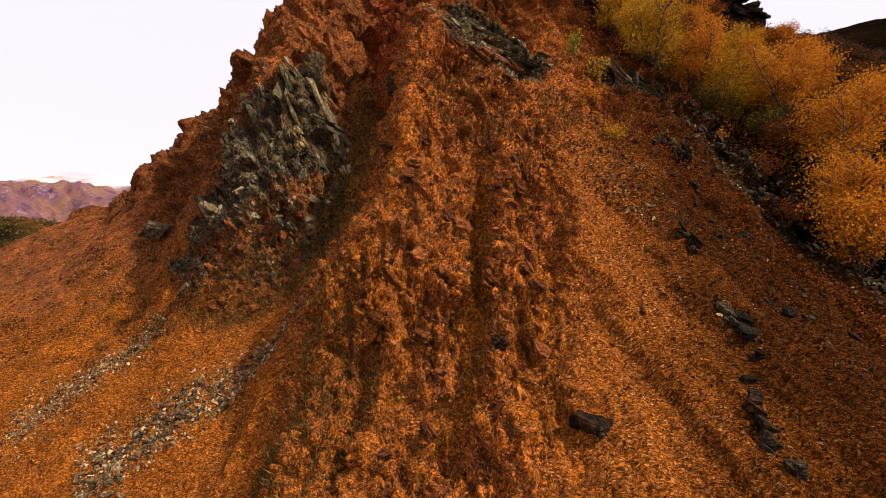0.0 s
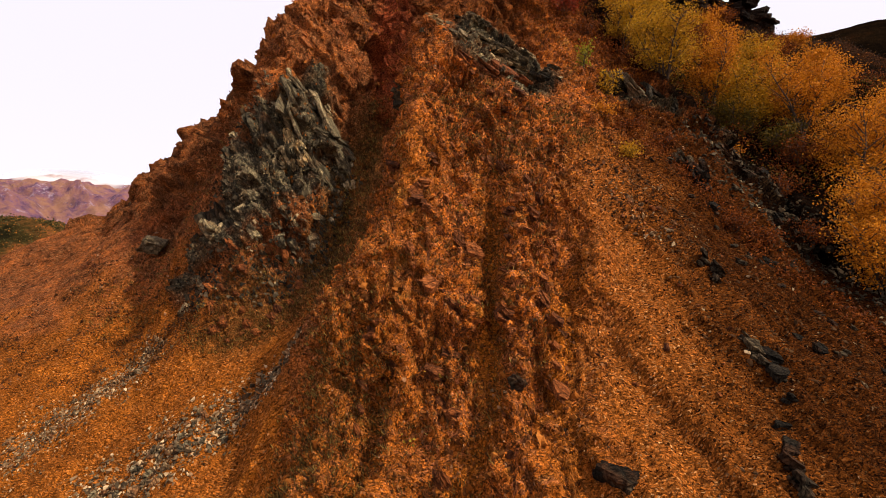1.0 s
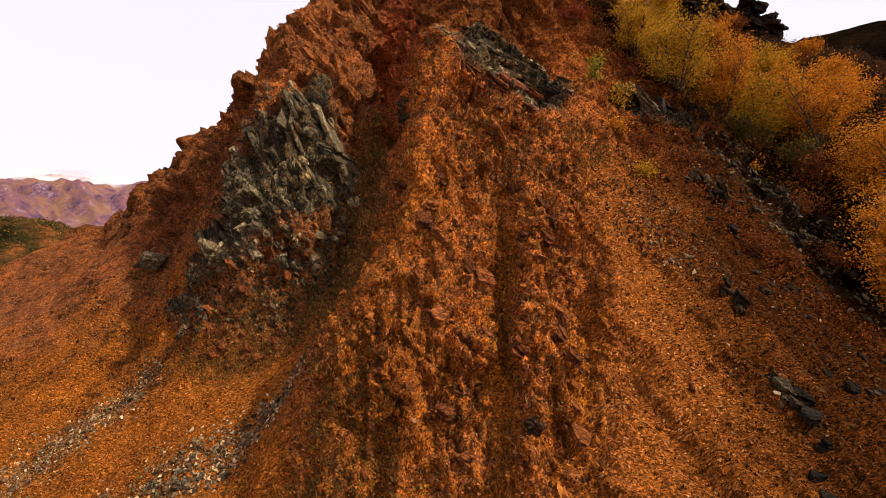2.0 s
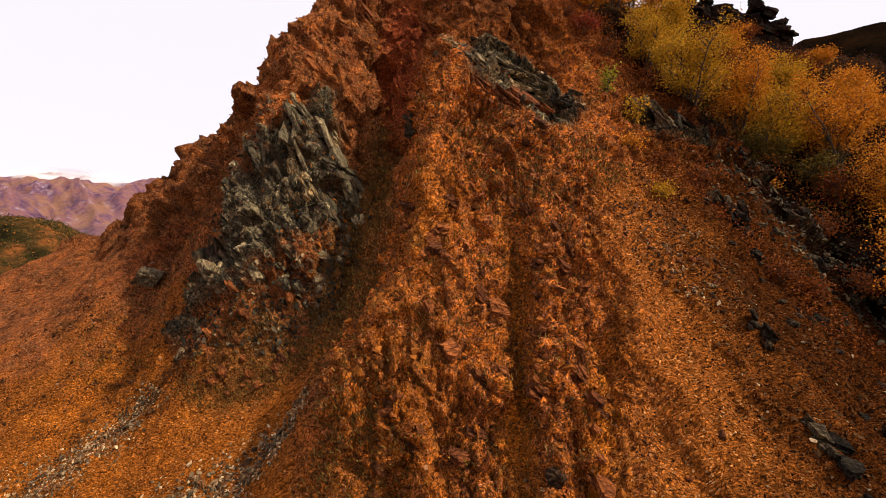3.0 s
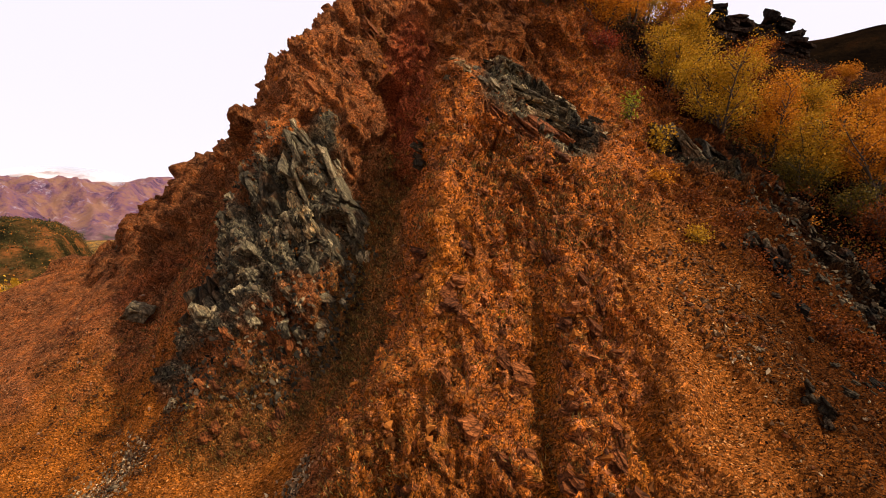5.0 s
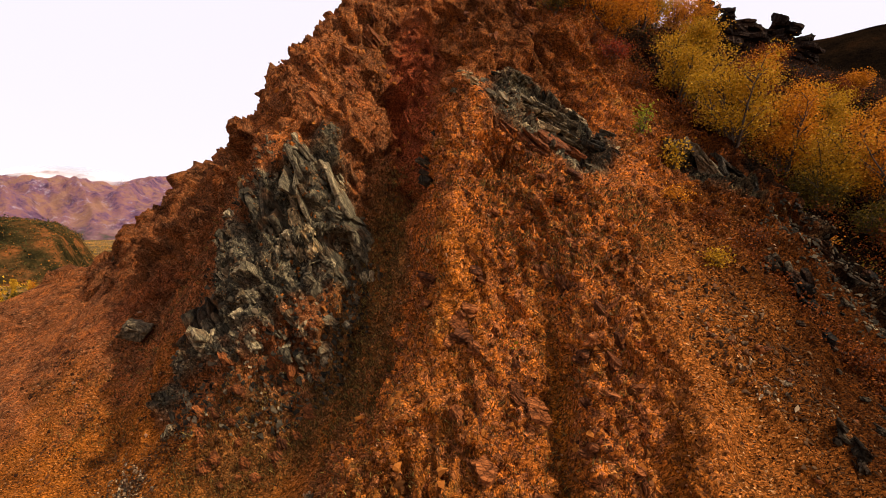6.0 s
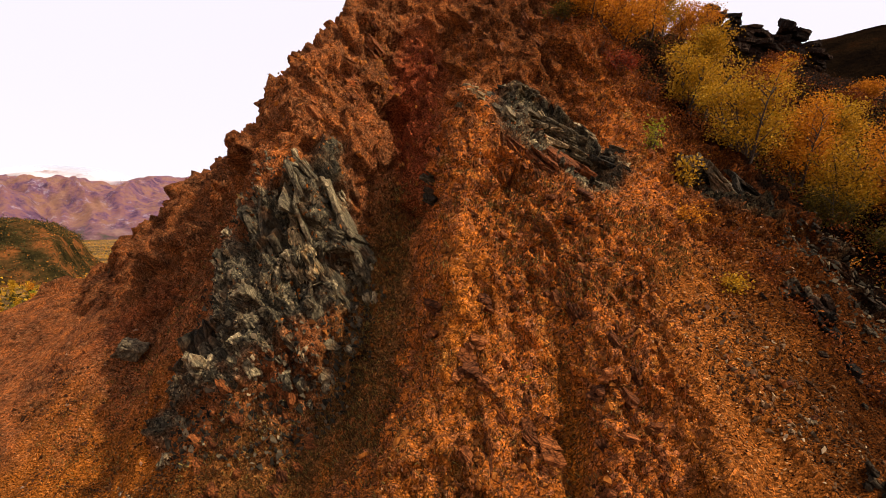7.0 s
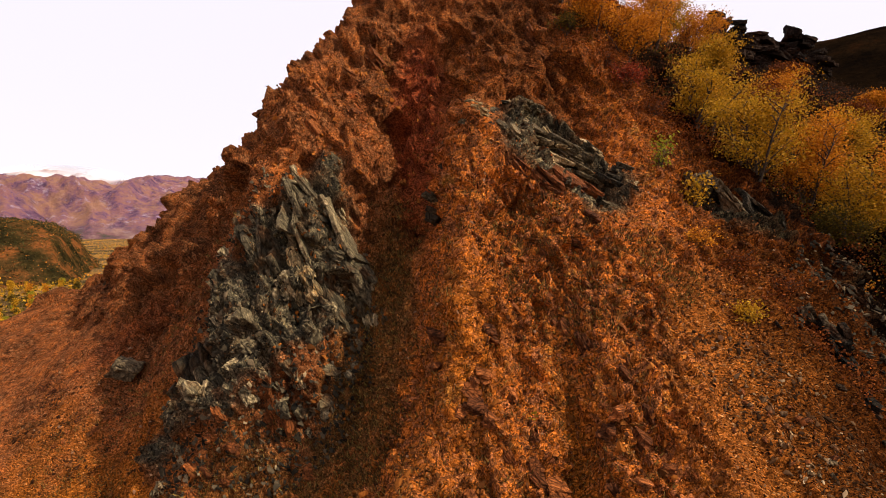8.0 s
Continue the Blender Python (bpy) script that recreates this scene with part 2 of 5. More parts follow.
grey = np.clip(crag + ragged(crest_rock, 0.4) + ragged(right_rock, 0.35) + 0.8 * ragged(gully_rock, 0.35), 0, 1)
upper_left = soft(qz - 24.2 + 0.25 * (qx + 14) + 0.9 * wob, 3.0) * soft(-4.5 - qx + wob, 2.0)
red = np.clip(0.75 * soft(qy - 21.6 + 0.8 * wob, 2.4) * soft(-10.0 - qx, 2.0) + 0.9 * upper_left + 0.8 * soft(wob + (qy - 22) / 3 - 0.3, 1.2) * soft(3.0 - qx, 2.0), 0, 1)
crimson = np.clip(1.3 * patch(qx, qy, -3.2, 25.0, 1.5, 5.0, 8) + 0.5 * patch(qx, qy, -6.6, 24.4, 1.6, 1.2, 0) * (wob > 0) + 0.35 * patch(qx, qy, -15.5, 25.0, 3.0, 1.0, 30), 0, 1)
left_slope = soft(-10.6 - qx + 0.22 * (qy - 18) + 0.3 * wob, 1.2) * soft(23.3 - qy + 0.7 * (-13 - qx) + 0.5 * wob, 1.3)
channel = soft(-4.9 - qx - 0.25 * (qy - 14) + 0.3 * wob, 0.8) * soft(18.0 - qy - 0.1 * (qx + 8), 1.0)
right_slope = soft(qx - 3.6 + 0.5 * wob - 0.18 * (qy - 14), 1.5) * soft(19.5 - qy + 0.4 * wob, 2.0)
spur = soft(qy - 23.3 - 0.7 * (-13 - qx) - 0.5 * wob, 1.3) * soft(-9.8 - qx + 0.4 * wob, 1.2)
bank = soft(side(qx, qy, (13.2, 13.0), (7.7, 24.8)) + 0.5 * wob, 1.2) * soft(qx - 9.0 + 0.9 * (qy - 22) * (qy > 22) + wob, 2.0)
trail = bump_line(qx, qy, ((-4.5, 18.6), (-5.4, 17.0), (-7.2, 15.9), (-9.4, 14.9)), 0.38, 1.0)
# gully moss; the mask also paints the shade of the rib's left flank
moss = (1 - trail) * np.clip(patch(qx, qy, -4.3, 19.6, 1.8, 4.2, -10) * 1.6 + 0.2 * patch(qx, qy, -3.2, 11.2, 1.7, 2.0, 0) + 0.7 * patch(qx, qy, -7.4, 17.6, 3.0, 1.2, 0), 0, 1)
# painted shade over the right slope; upper rock and spur are darker too
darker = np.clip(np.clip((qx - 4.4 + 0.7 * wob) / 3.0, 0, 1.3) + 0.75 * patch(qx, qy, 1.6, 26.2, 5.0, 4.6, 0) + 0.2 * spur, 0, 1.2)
scree = np.clip(left_slope + channel + right_slope, 0, 1) * (1 - grey)
ochre = np.clip(0.55 * patch(qx, qy, -2.4, 12.0, 2.6, 4.5, 0) + 0.9 * patch(qx, qy, -16.0, 16.5, 8, 5.5, 0) + bump_line(qx + 0.35 * wob, qy, ((3.4, 14.8), (2.9, 13.0), (2.5, 11.2), (2.4, 9.0)), 0.45, 1.0)
                + trail + 0.6 * patch(qx, qy, -1.3, 16.6, 1.2, 2.0, 0)
                + bump_line(qx, qy, ((1.1, 17.0), (0.9, 14.4), (0.8, 11.0), (-0.6, 9.5)), 0.4, 1.0), 0, 1)
rock = np.clip(np.maximum(grey, (1 - scree) * np.clip(0.55 + 0.5 * wob + (steep - 0.3), 0.25, 1)), 0, 1)

# bedding that dips down to the right, away from the camera
e1 = np.array([0.50, 0.20, -0.84])
e2 = np.cross(e1, (0.0, 1.0, 0.25))
e2 /= np.linalg.norm(e2)
e3 = np.cross(e1, e2)
B = np.stack([Q @ (e1 / np.linalg.norm(e1)), Q @ e2, Q @ e3], -1)
B = B + 0.12 * np.stack([value_noise(Q, 0.9, s) for s in (71, 72, 73)], -1)

wide = value_noise(Q, 1.7, 311)
big = facets(B, (3.4, 1.2, 2.0), 101)
mid = facets(B + 0.05 * wide[:, None], (1.3, 0.5, 0.8), 131)
small = facets(B, (0.55, 0.22, 0.36), 151)
tiny = facets(B, (0.24, 0.11, 0.17), 161)


def ledges(b, thick, seed):
    """Layers along b: each juts out and then steps back sharply."""
    k = np.floor(b / thick)
    f = b / thick - k
    n = hashed(k.astype(np.int64), np.zeros(len(b), np.int64), np.zeros(len(b), np.int64), seed)
    return (0.25 + 0.75 * n) * (f - 0.5)


bed = B[:, 1] + 0.16 * wob
crust = 0.45 + 0.55 * np.clip(0.5 + 1.1 * fbm(Q, 2.2, 2, 221), 0, 1.4)
blocks = 0.12 + 0.75 * big + 0.55 * mid + 0.24 * small + 0.09 * tiny + 0.22 * ledges(bed + 0.25 * big, 0.9, 301) + 0.08 * ledges(bed + 0.2 * mid, 0.33, 303)
slabs = 1.15 * facets(B, (4.4, 1.7, 2.8), 111) + 0.60 * facets(B, (1.9, 0.8, 1.2), 121) + 0.20 * mid + 0.09 * small + 0.03 * tiny + 0.20 * ledges(bed + 0.4 * big, 1.6, 305)
lumps = facets(Q + 0.25 * wob[:, None], (1.0, 0.8, 1.2), 171)
rubble = crust * (0.20 * fbm(Q, (1.3, 2.0, 2.0), 3, 211) + 0.34 * lumps + 0.34 * mid + 0.22 * small + 0.10 * tiny + 0.20 * ledges(bed + 0.3 * mid, 0.6, 307) + 0.03 * fbm(Q, 0.15, 2, 231))
rubble += 0.14 * ridged(np.stack([qx + 0.25 * wob, 0.18 * qy, 0.18 * qz], -1), 1.25, 2, 225)
fall = np.stack([0.9 * qx + 0.45 * qy + 0.2 * wob, 0.12 * (0.45 * qx - 0.9 * qy), np.zeros(len(Q))], -1)
lfall = np.stack([0.75 * qx - 0.66 * qy + 0.35 * wob, 0.15 * (0.66 * qx + 0.75 * qy), np.zeros(len(Q))], -1)
gravel = np.where(qx < 0, 0.10 * ridged(lfall, 1.5, 3, 228), 0.13 * ridged(fall, 1.1, 3, 227)) + 0.14 * fbm(Q, (1.2, 1.6, 1.6), 3, 251) + 0.03 * fbm(Q, 0.2, 2, 271) + 0.05 * small + 0.04 * tiny
high = soft(qy - 22.0 + 0.4 * wob, 2.0) * (1 - scree) * (1 - grey) * soft(3.5 - qx + wob, 2)
push = grey * blocks + (1 - grey) * (high * slabs + (1 - high) * (scree * gravel + (1 - scree) * rubble))
push += 0.28 * fbm(Q, (2.6, 4.5, 4.5), 2, 291) * (1 - 0.75 * scree) * (1 - 0.5 * high)
# the wash has cleared the floor of the main gullies
cleared = np.clip(bump_line(qx, qy, ((1.2, 17.2), (1.05, 14.4), (0.95, 11.2)), 0.36, 0.95) + bump_line(qx, qy, ((3.5, 15.0), (3.0, 13.2), (2.5, 10.5)), 0.3, 0.6), 0, 0.9)
push = push * (1 - cleared) * (1 - 0.8 * np.clip(trail, 0, 1))
LAND = P.copy()
LAND[close] += NORMAL[close] * (push * fade)[:, None]
LAND = LAND.reshape(len(GX), ROWS, 3)
MASKS = {}
for key, mask in (("grey", grey), ("red", red), ("crimson", crimson), ("scree", scree), ("ochre", ochre), ("loose", right_slope), ("moss_and_shade", moss), ("dark", darker), ("heath", bank), ("far", None)):
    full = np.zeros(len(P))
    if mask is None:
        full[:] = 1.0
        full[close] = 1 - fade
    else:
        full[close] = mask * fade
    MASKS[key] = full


def ground_at(x, y):
    """The place on the ground at about (x, y), and its normal."""
    i = int(np.clip(np.searchsorted(GX, x), 2, len(GX) - 3))
    j = int(np.clip(np.searchsorted(YY[i], y), 2, ROWS - 3))
    n = np.cross(LAND[i + 2, j] - LAND[i - 2, j], LAND[i, j + 2] - LAND[i, j - 2])
    return Vector(LAND[i, j]), Vector(n / np.linalg.norm(n))


# ---- materials ----
def material(name):
    m = bpy.data.materials.new(name)
    m.use_nodes = True
    return m, m.node_tree.nodes, m.node_tree.links, m.node_tree.nodes["Principled BSDF"]


class Graph:
    """Short ways to add nodes to a material."""

    def __init__(self, name, roughness=0.9, specular=0.25):
        self.m, self.n, self.l, self.b = material(name)
        self.b.inputs["Roughness"].default_value = roughness
        self.b.inputs["Specular IOR Level"].default_value = specular
        self.where = self.n.new("ShaderNodeNewGeometry").outputs["Position"]

    def own(self):
        """Coordinates that travel with the object."""
        self.where = self.n.new("ShaderNodeTexCoord").outputs["Object"]

    def noise(self, scale, detail=4, rough=0.6, stretch=None, kind="noise"):
        t = self.n.new("ShaderNodeTexNoise" if kind == "noise" else "ShaderNodeTexVoronoi")
        t.inputs["Scale"].default_value = scale
        if kind == "noise":
            t.inputs["Detail"].default_value, t.inputs["Roughness"].default_value = detail, rough
        where = self.where
        if stretch:
            mp = self.n.new("ShaderNodeMapping")
            mp.inputs["Scale"].default_value, mp.inputs["Rotation"].default_value = stretch[0], [radians(a) for a in stretch[1]]
            self.l.new(where, mp.inputs["Vector"])
            where = mp.outputs[0]
        self.l.new(where, t.inputs["Vector"])
        return t.outputs["Color"] if kind == "colour" else t.outputs[0]

    def split(self, colour):
        s = self.n.new("ShaderNodeSeparateColor")
        self.l.new(colour, s.inputs[0])
        return s.outputs

    def ramp(self, value, *stops):
        r = self.n.new("ShaderNodeValToRGB")
        el = r.color_ramp.elements
        while len(el) < len(stops):
            el.new(0.5)
        for k, (at, c) in enumerate(stops):
            el[k].position = at
            el[k].color = (c, c, c, 1) if isinstance(c, (int, float)) else (*c, 1)
        self.l.new(value, r.inputs[0])
        return r.outputs[0]

    def mix(self, factor, a, b, how="MIX"):
        x = self.n.new("ShaderNodeMix")
        x.data_type, x.blend_type, x.clamp_result = "RGBA", how, False
        for socket, v in ((x.inputs[0], factor), (x.inputs[6], a), (x.inputs[7], b)):
            if isinstance(v, (int, float)):
                socket.default_value = v if socket.type == "VALUE" else (v, v, v, 1)
            elif isinstance(v, tuple):
                socket.default_value = (*v, 1)
            else:
                self.l.new(v, socket)
        return x.outputs[2]

    def math(self, how, a, b):
        x = self.n.new("ShaderNodeMath")
        x.operation = how
        for socket, v in ((x.inputs[0], a), (x.inputs[1], b)):
            if isinstance(v, (int, float)):
                socket.default_value = v
            else:
                self.l.new(v, socket)
        return x.outputs[0]

    def mask(self, name):
        a = self.n.new("ShaderNodeAttribute")
        a.attribute_name = name
        return a.outputs["Fac"]

    def cracks(self, scale, stretch, wide=0.1):
        """0 in the joints between broken pieces, 1 on the pieces."""
        warp = self.n.new("ShaderNodeTexNoise")
        warp.inputs["Scale"].default_value, warp.inputs["Detail"].default_value = scale * 0.7, 3
        self.l.new(self.where, warp.inputs["Vector"])
        push = self.n.new("ShaderNodeVectorMath")
        push.operation = "MULTIPLY_ADD"
        push.inputs[1].default_value = (0.5 / scale,) * 3
        self.l.new(warp.outputs["Color"], push.inputs[0])
        self.l.new(self.where, push.inputs[2])
        mp = self.n.new("ShaderNodeMapping")
        mp.inputs["Scale"].default_value, mp.inputs["Rotation"].default_value = stretch[0], [radians(a) for a in stretch[1]]
        self.l.new(push.outputs[0], mp.inputs["Vector"])
        t = self.n.new("ShaderNodeTexVoronoi")
        t.feature = "DISTANCE_TO_EDGE"
        t.inputs["Scale"].default_value = scale
        self.l.new(mp.outputs[0], t.inputs["Vector"])
        return self.ramp(t.outputs["Distance"], (0.0, 0.0), (wide, 1.0))

    def random(self):
        return self.n.new("ShaderNodeObjectInfo").outputs["Random"]

    def island(self):
        return self.n.new("ShaderNodeNewGeometry").outputs["Random Per Island"]

    def bump(self, value, strength, distance):
        b = self.n.new("ShaderNodeBump")
        b.inputs["Strength"].default_value, b.inputs["Distance"].default_value = strength, distance
        self.l.new(value, b.inputs["Height"])
        self.l.new(b.outputs[0], self.b.inputs["Normal"])

    def done(self, colour):
        self.l.new(colour, self.b.inputs["Base Color"])
        return self.m


def make_earth():
    g = Graph("iron_stained_ground", 0.95, 0.02)
    bedded = ((0.75, 1.7, 0.75), (0, -30, 20))
    broad = g.noise(0.4, 5, 0.6)
    middle = g.noise(1.9, 6, 0.62)
    fine = g.noise(11, 6, 0.72, bedded)
    bits = g.split(g.noise(9.0, kind="colour", stretch=bedded))
    chips = g.split(g.noise(23.0, kind="colour", stretch=bedded))
    grains = g.split(g.noise(48.0, kind="colour"))
    # crusted rock of the ribs
    blend = g.math("ADD", g.math("MULTIPLY", middle, 0.6), g.math("MULTIPLY", broad, 0.4))
    crust = g.ramp(blend, (0.36, (0.1602, 0.0460, 0.0101)), (0.47, (0.2710, 0.0746, 0.0128)), (0.54, (0.3819, 0.1019, 0.0153)), (0.64, (0.4928, 0.1343, 0.0192)))
    crust = g.mix(g.ramp(bits[0], (0.5, 0.0), (0.7, 0.8)), crust, g.ramp(bits[1], (0.0, (0.0777, 0.0313, 0.0151)), (0.6, (0.2019, 0.0709, 0.0275)), (1.0, (0.3883, 0.1296, 0.0492))))
    olive = g.ramp(g.noise(1.3, 6, 0.7), (0.55, 0.0), (0.66, 0.75))
    crust = g.mix(g.math("MULTIPLY", olive, g.ramp(fine, (0.4, 0.2), (0.6, 0.95))), crust, g.ramp(chips[1], (0.0, (0.0933, 0.0546, 0.0137)), (1.0, (0.3728, 0.1977, 0.0354))))
    # fine soil that has washed down
    soil = g.ramp(g.math("ADD", g.math("MULTIPLY", g.noise(0.9, 7, 0.66), 0.55), g.math("MULTIPLY", g.noise(1.1, 5, 0.6, ((1.6, 0.22, 0.22), (0, 0, -42))), 0.45)), (0.34, (0.1120, 0.0354, 0.0047)), (0.5, (0.2464, 0.0710, 0.0071)), (0.66, (0.4481, 0.1303, 0.0096)))
    colour = g.mix(g.math("MULTIPLY", g.mask("ochre"), 0.8), crust, soil)
    gritty = g.ramp(chips[0], (0.0, (0.0582, 0.0203, 0.0072)), (0.35, (0.1552, 0.0461, 0.0097)), (0.8, (0.2910, 0.0847, 0.0145)), (0.95, (0.3298, 0.1289, 0.0363)), (1.0, (0.4074, 0.2396, 0.1128)))
    colour = g.mix(g.math("MULTIPLY", g.mask("scree"), 0.9), colour, g.mix(0.45, soil, gritty))
    colour = g.mix(g.math("MULTIPLY", g.mask("loose"), 0.45), colour, gritty)
    # red-brown weathered rock of the upper slopes
    rust = g.ramp(blend, (0.38, (0.0580, 0.0214, 0.0087)), (0.5, (0.1668, 0.0521, 0.0162)), (0.64, (0.3480, 0.0989, 0.0217)))
    rust = g.mix(g.ramp(bits[2], (0.6, 0.0), (0.95, 0.7)), rust, (0.2465, 0.1015, 0.0391))
    colour = g.mix(g.mask("red"), colour, rust)
    crimson = g.ramp(middle, (0.35, (0.11, 0.022, 0.010)), (0.65, (0.29, 0.055, 0.016)))
    colour = g.mix(g.math("MULTIPLY", g.mask("crimson"), 0.85), colour, crimson)
    stone = g.ramp(g.noise(3.0, 6, 0.7, ((0.6, 2.2, 0.6), (10, 35, 0))), (0.36, (0.018, 0.014, 0.010)), (0.47, (0.062, 0.050, 0.031)), (0.58, (0.14, 0.108, 0.060)), (0.70, (0.40, 0.28, 0.13)))
    stain = g.ramp(g.noise(0.9, 4, 0.6), (0.50, 0.0), (0.66, 0.6))
    stone = g.mix(stain, stone, g.ramp(fine, (0.3, (0.05, 0.026, 0.013)), (0.7, (0.18, 0.085, 0.030))))
    colour = g.mix(g.mask("grey"), colour, stone)
    floor = g.ramp(g.noise(0.02, 6, 0.65), (0.36, (0.050, 0.038, 0.012)), (0.46, (0.13, 0.075, 0.026)), (0.54, (0.30, 0.16, 0.05)), (0.60, (0.42, 0.20, 0.022)), (0.72, (0.045, 0.04, 0.012)))
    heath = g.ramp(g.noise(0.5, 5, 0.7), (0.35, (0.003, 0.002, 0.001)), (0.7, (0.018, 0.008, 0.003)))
    # bank's dark heath; the right side's dimness is put into this colour too
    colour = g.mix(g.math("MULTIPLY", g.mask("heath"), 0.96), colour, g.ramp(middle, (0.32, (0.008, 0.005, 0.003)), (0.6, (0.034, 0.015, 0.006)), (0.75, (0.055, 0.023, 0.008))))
    height = g.n.new("ShaderNodeSeparateXYZ")
    g.l.new(g.where, height.inputs[0])
    low = g.ramp(g.math("MULTIPLY", g.math("ADD", height.outputs[2], 6), 0.05), (0.1, 1.0), (0.5, 0.0))
    colour = g.mix(g.mask("far"), colour, g.mix(low, heath, floor))
    # moss colours that carry the flank's shade as well
    mossy_shade = g.ramp(fine, (0.3, (0.030, 0.018, 0.007)), (0.55, (0.11, 0.058, 0.016)), (0.75, (0.22, 0.12, 0.028)))
    colour = g.mix(g.math("MULTIPLY", g.mask("moss_and_shade"), 0.65), colour, mossy_shade)
    # shade put into the colour, mostly over the right slope
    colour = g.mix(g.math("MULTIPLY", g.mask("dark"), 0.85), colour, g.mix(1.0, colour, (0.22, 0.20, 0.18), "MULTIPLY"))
    # every crumb has its own tone
    colour = g.mix(0.75, colour, g.ramp(chips[2], (0.0, 0.1), (0.4, 0.8), (0.85, 1.4), (1.0, 2.2)), "MULTIPLY")
    colour = g.mix(0.6, colour, g.ramp(grains[1], (0.0, 0.35), (0.5, 1.0), (1.0, 1.5)), "MULTIPLY")
    colour = g.mix(0.35, colour, g.ramp(fine, (0.36, 0.2), (0.5, 0.95), (0.64, 1.7)), "MULTIPLY")
    joints = g.mix(0.5, g.cracks(2.6, ((1.0, 1.7, 0.7), (0, -28, 20)), 0.05), g.cracks(7.5, ((1.0, 1.6, 0.7), (0, -28, 20)), 0.08))
    colour = g.mix(g.math("MULTIPLY", g.math("SUBTRACT", 1.0, g.mask("scree")), 0.45), colour, g.mix(1.0, colour, g.ramp(joints, (0.0, 0.12), (0.5, 0.6), (1.0, 1.1)), "MULTIPLY"))
    relief = g.mix(0.4, g.mix(0.5, g.noise(14, 3, 0.5, bedded), chips[2]), joints)
    g.bump(relief, 1.0, 0.10)
    return g.done(colour)


def grid_mesh(name, points, surface, masks=None):
    """A sheet from a grid of points."""
    nx, ny = points.shape[:2]
    k = np.arange(nx * ny).reshape(nx, ny)
    quads = np.stack([k[:-1, :-1], k[1:, :-1], k[1:, 1:], k[:-1, 1:]], -1).reshape(-1, 4)
    me = bpy.data.meshes.new(name)
    me.vertices.add(nx * ny)
    me.vertices.foreach_set("co", points.reshape(-1).astype(np.float32))
    me.loops.add(quads.size)
    me.loops.foreach_set("vertex_index", quads.reshape(-1).astype(np.int32))
    me.polygons.add(len(quads))
    me.polygons.foreach_set("loop_start", np.arange(0, quads.size, 4, dtype=np.int32))
    me.update(calc_edges=True)
    for key, values in (masks or {}).items():
        me.attributes.new(key, "FLOAT", "POINT").data.foreach_set("value", values.astype(np.float32))
    me.materials.append(surface)
    return new(name, me)


earth = make_earth()
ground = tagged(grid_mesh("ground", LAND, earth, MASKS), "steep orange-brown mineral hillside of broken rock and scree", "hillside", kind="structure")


# ---- the distance ----
def make_mountain_skin():
    g = Graph("hazed_mountain", 0.95, 0.1)
    patches = g.noise(0.0045, 8, 0.62)
    streaks = g.noise(0.020, 9, 0.75, ((1.6, 1.6, 0.7), (0, 0, 0)))
    # the purple stops put the haze of distance into the base colour
    colour = g.ramp(g.noise(0.02, 10, 0.74), (0.38, (0.0900, 0.0425, 0.0812)), (0.47, (0.1800, 0.0850, 0.1372)), (0.54, (0.2775, 0.1225, 0.1092)), (0.62, (0.2025, 0.0975, 0.1540)), (0.72, (0.1275, 0.0600, 0.1092)))
    colour = g.mix(g.ramp(streaks, (0.56, 0.0), (0.66, 0.75)), colour, (0.46, 0.36, 0.43))
    colour = g.mix(g.ramp(g.noise(0.008, 8, 0.68, ((1.5, 1.5, 0.5), (0, 0, 40))), (0.47, 0.0), (0.60, 0.7)), colour, (0.34, 0.165, 0.085))
    height = g.n.new("ShaderNodeSeparateXYZ")
    g.l.new(g.where, height.inputs[0])
    low = g.ramp(g.math("ADD", g.math("MULTIPLY", height.outputs[2], 0.006), g.math("MULTIPLY", patches, 0.35)), (0.16, 1.0), (0.42, 0.0))
    foot = g.ramp(g.noise(0.012, 6, 0.65), (0.40, (0.05, 0.055, 0.04)), (0.5, (0.17, 0.08, 0.09)), (0.62, (0.32, 0.20, 0.17)))
    colour = g.mix(low, colour, foot)
    g.bump(g.noise(0.035, 9, 0.75), 1.0, 22)
    return g.done(colour)


def make_hill_skin(name, stops, scale, rough_scale):
    g = Graph(name, 1.0, 0.0)
    colour = g.ramp(g.noise(scale, 7, 0.68), *stops)
    colour = g.mix(0.6, colour, g.ramp(g.noise(rough_scale, 5, 0.7), (0.3, 0.35), (0.7, 1.5)), "MULTIPLY")
    g.bump(g.noise(rough_scale, 6, 0.7), 1.0, 2.5)
    return g.done(colour)


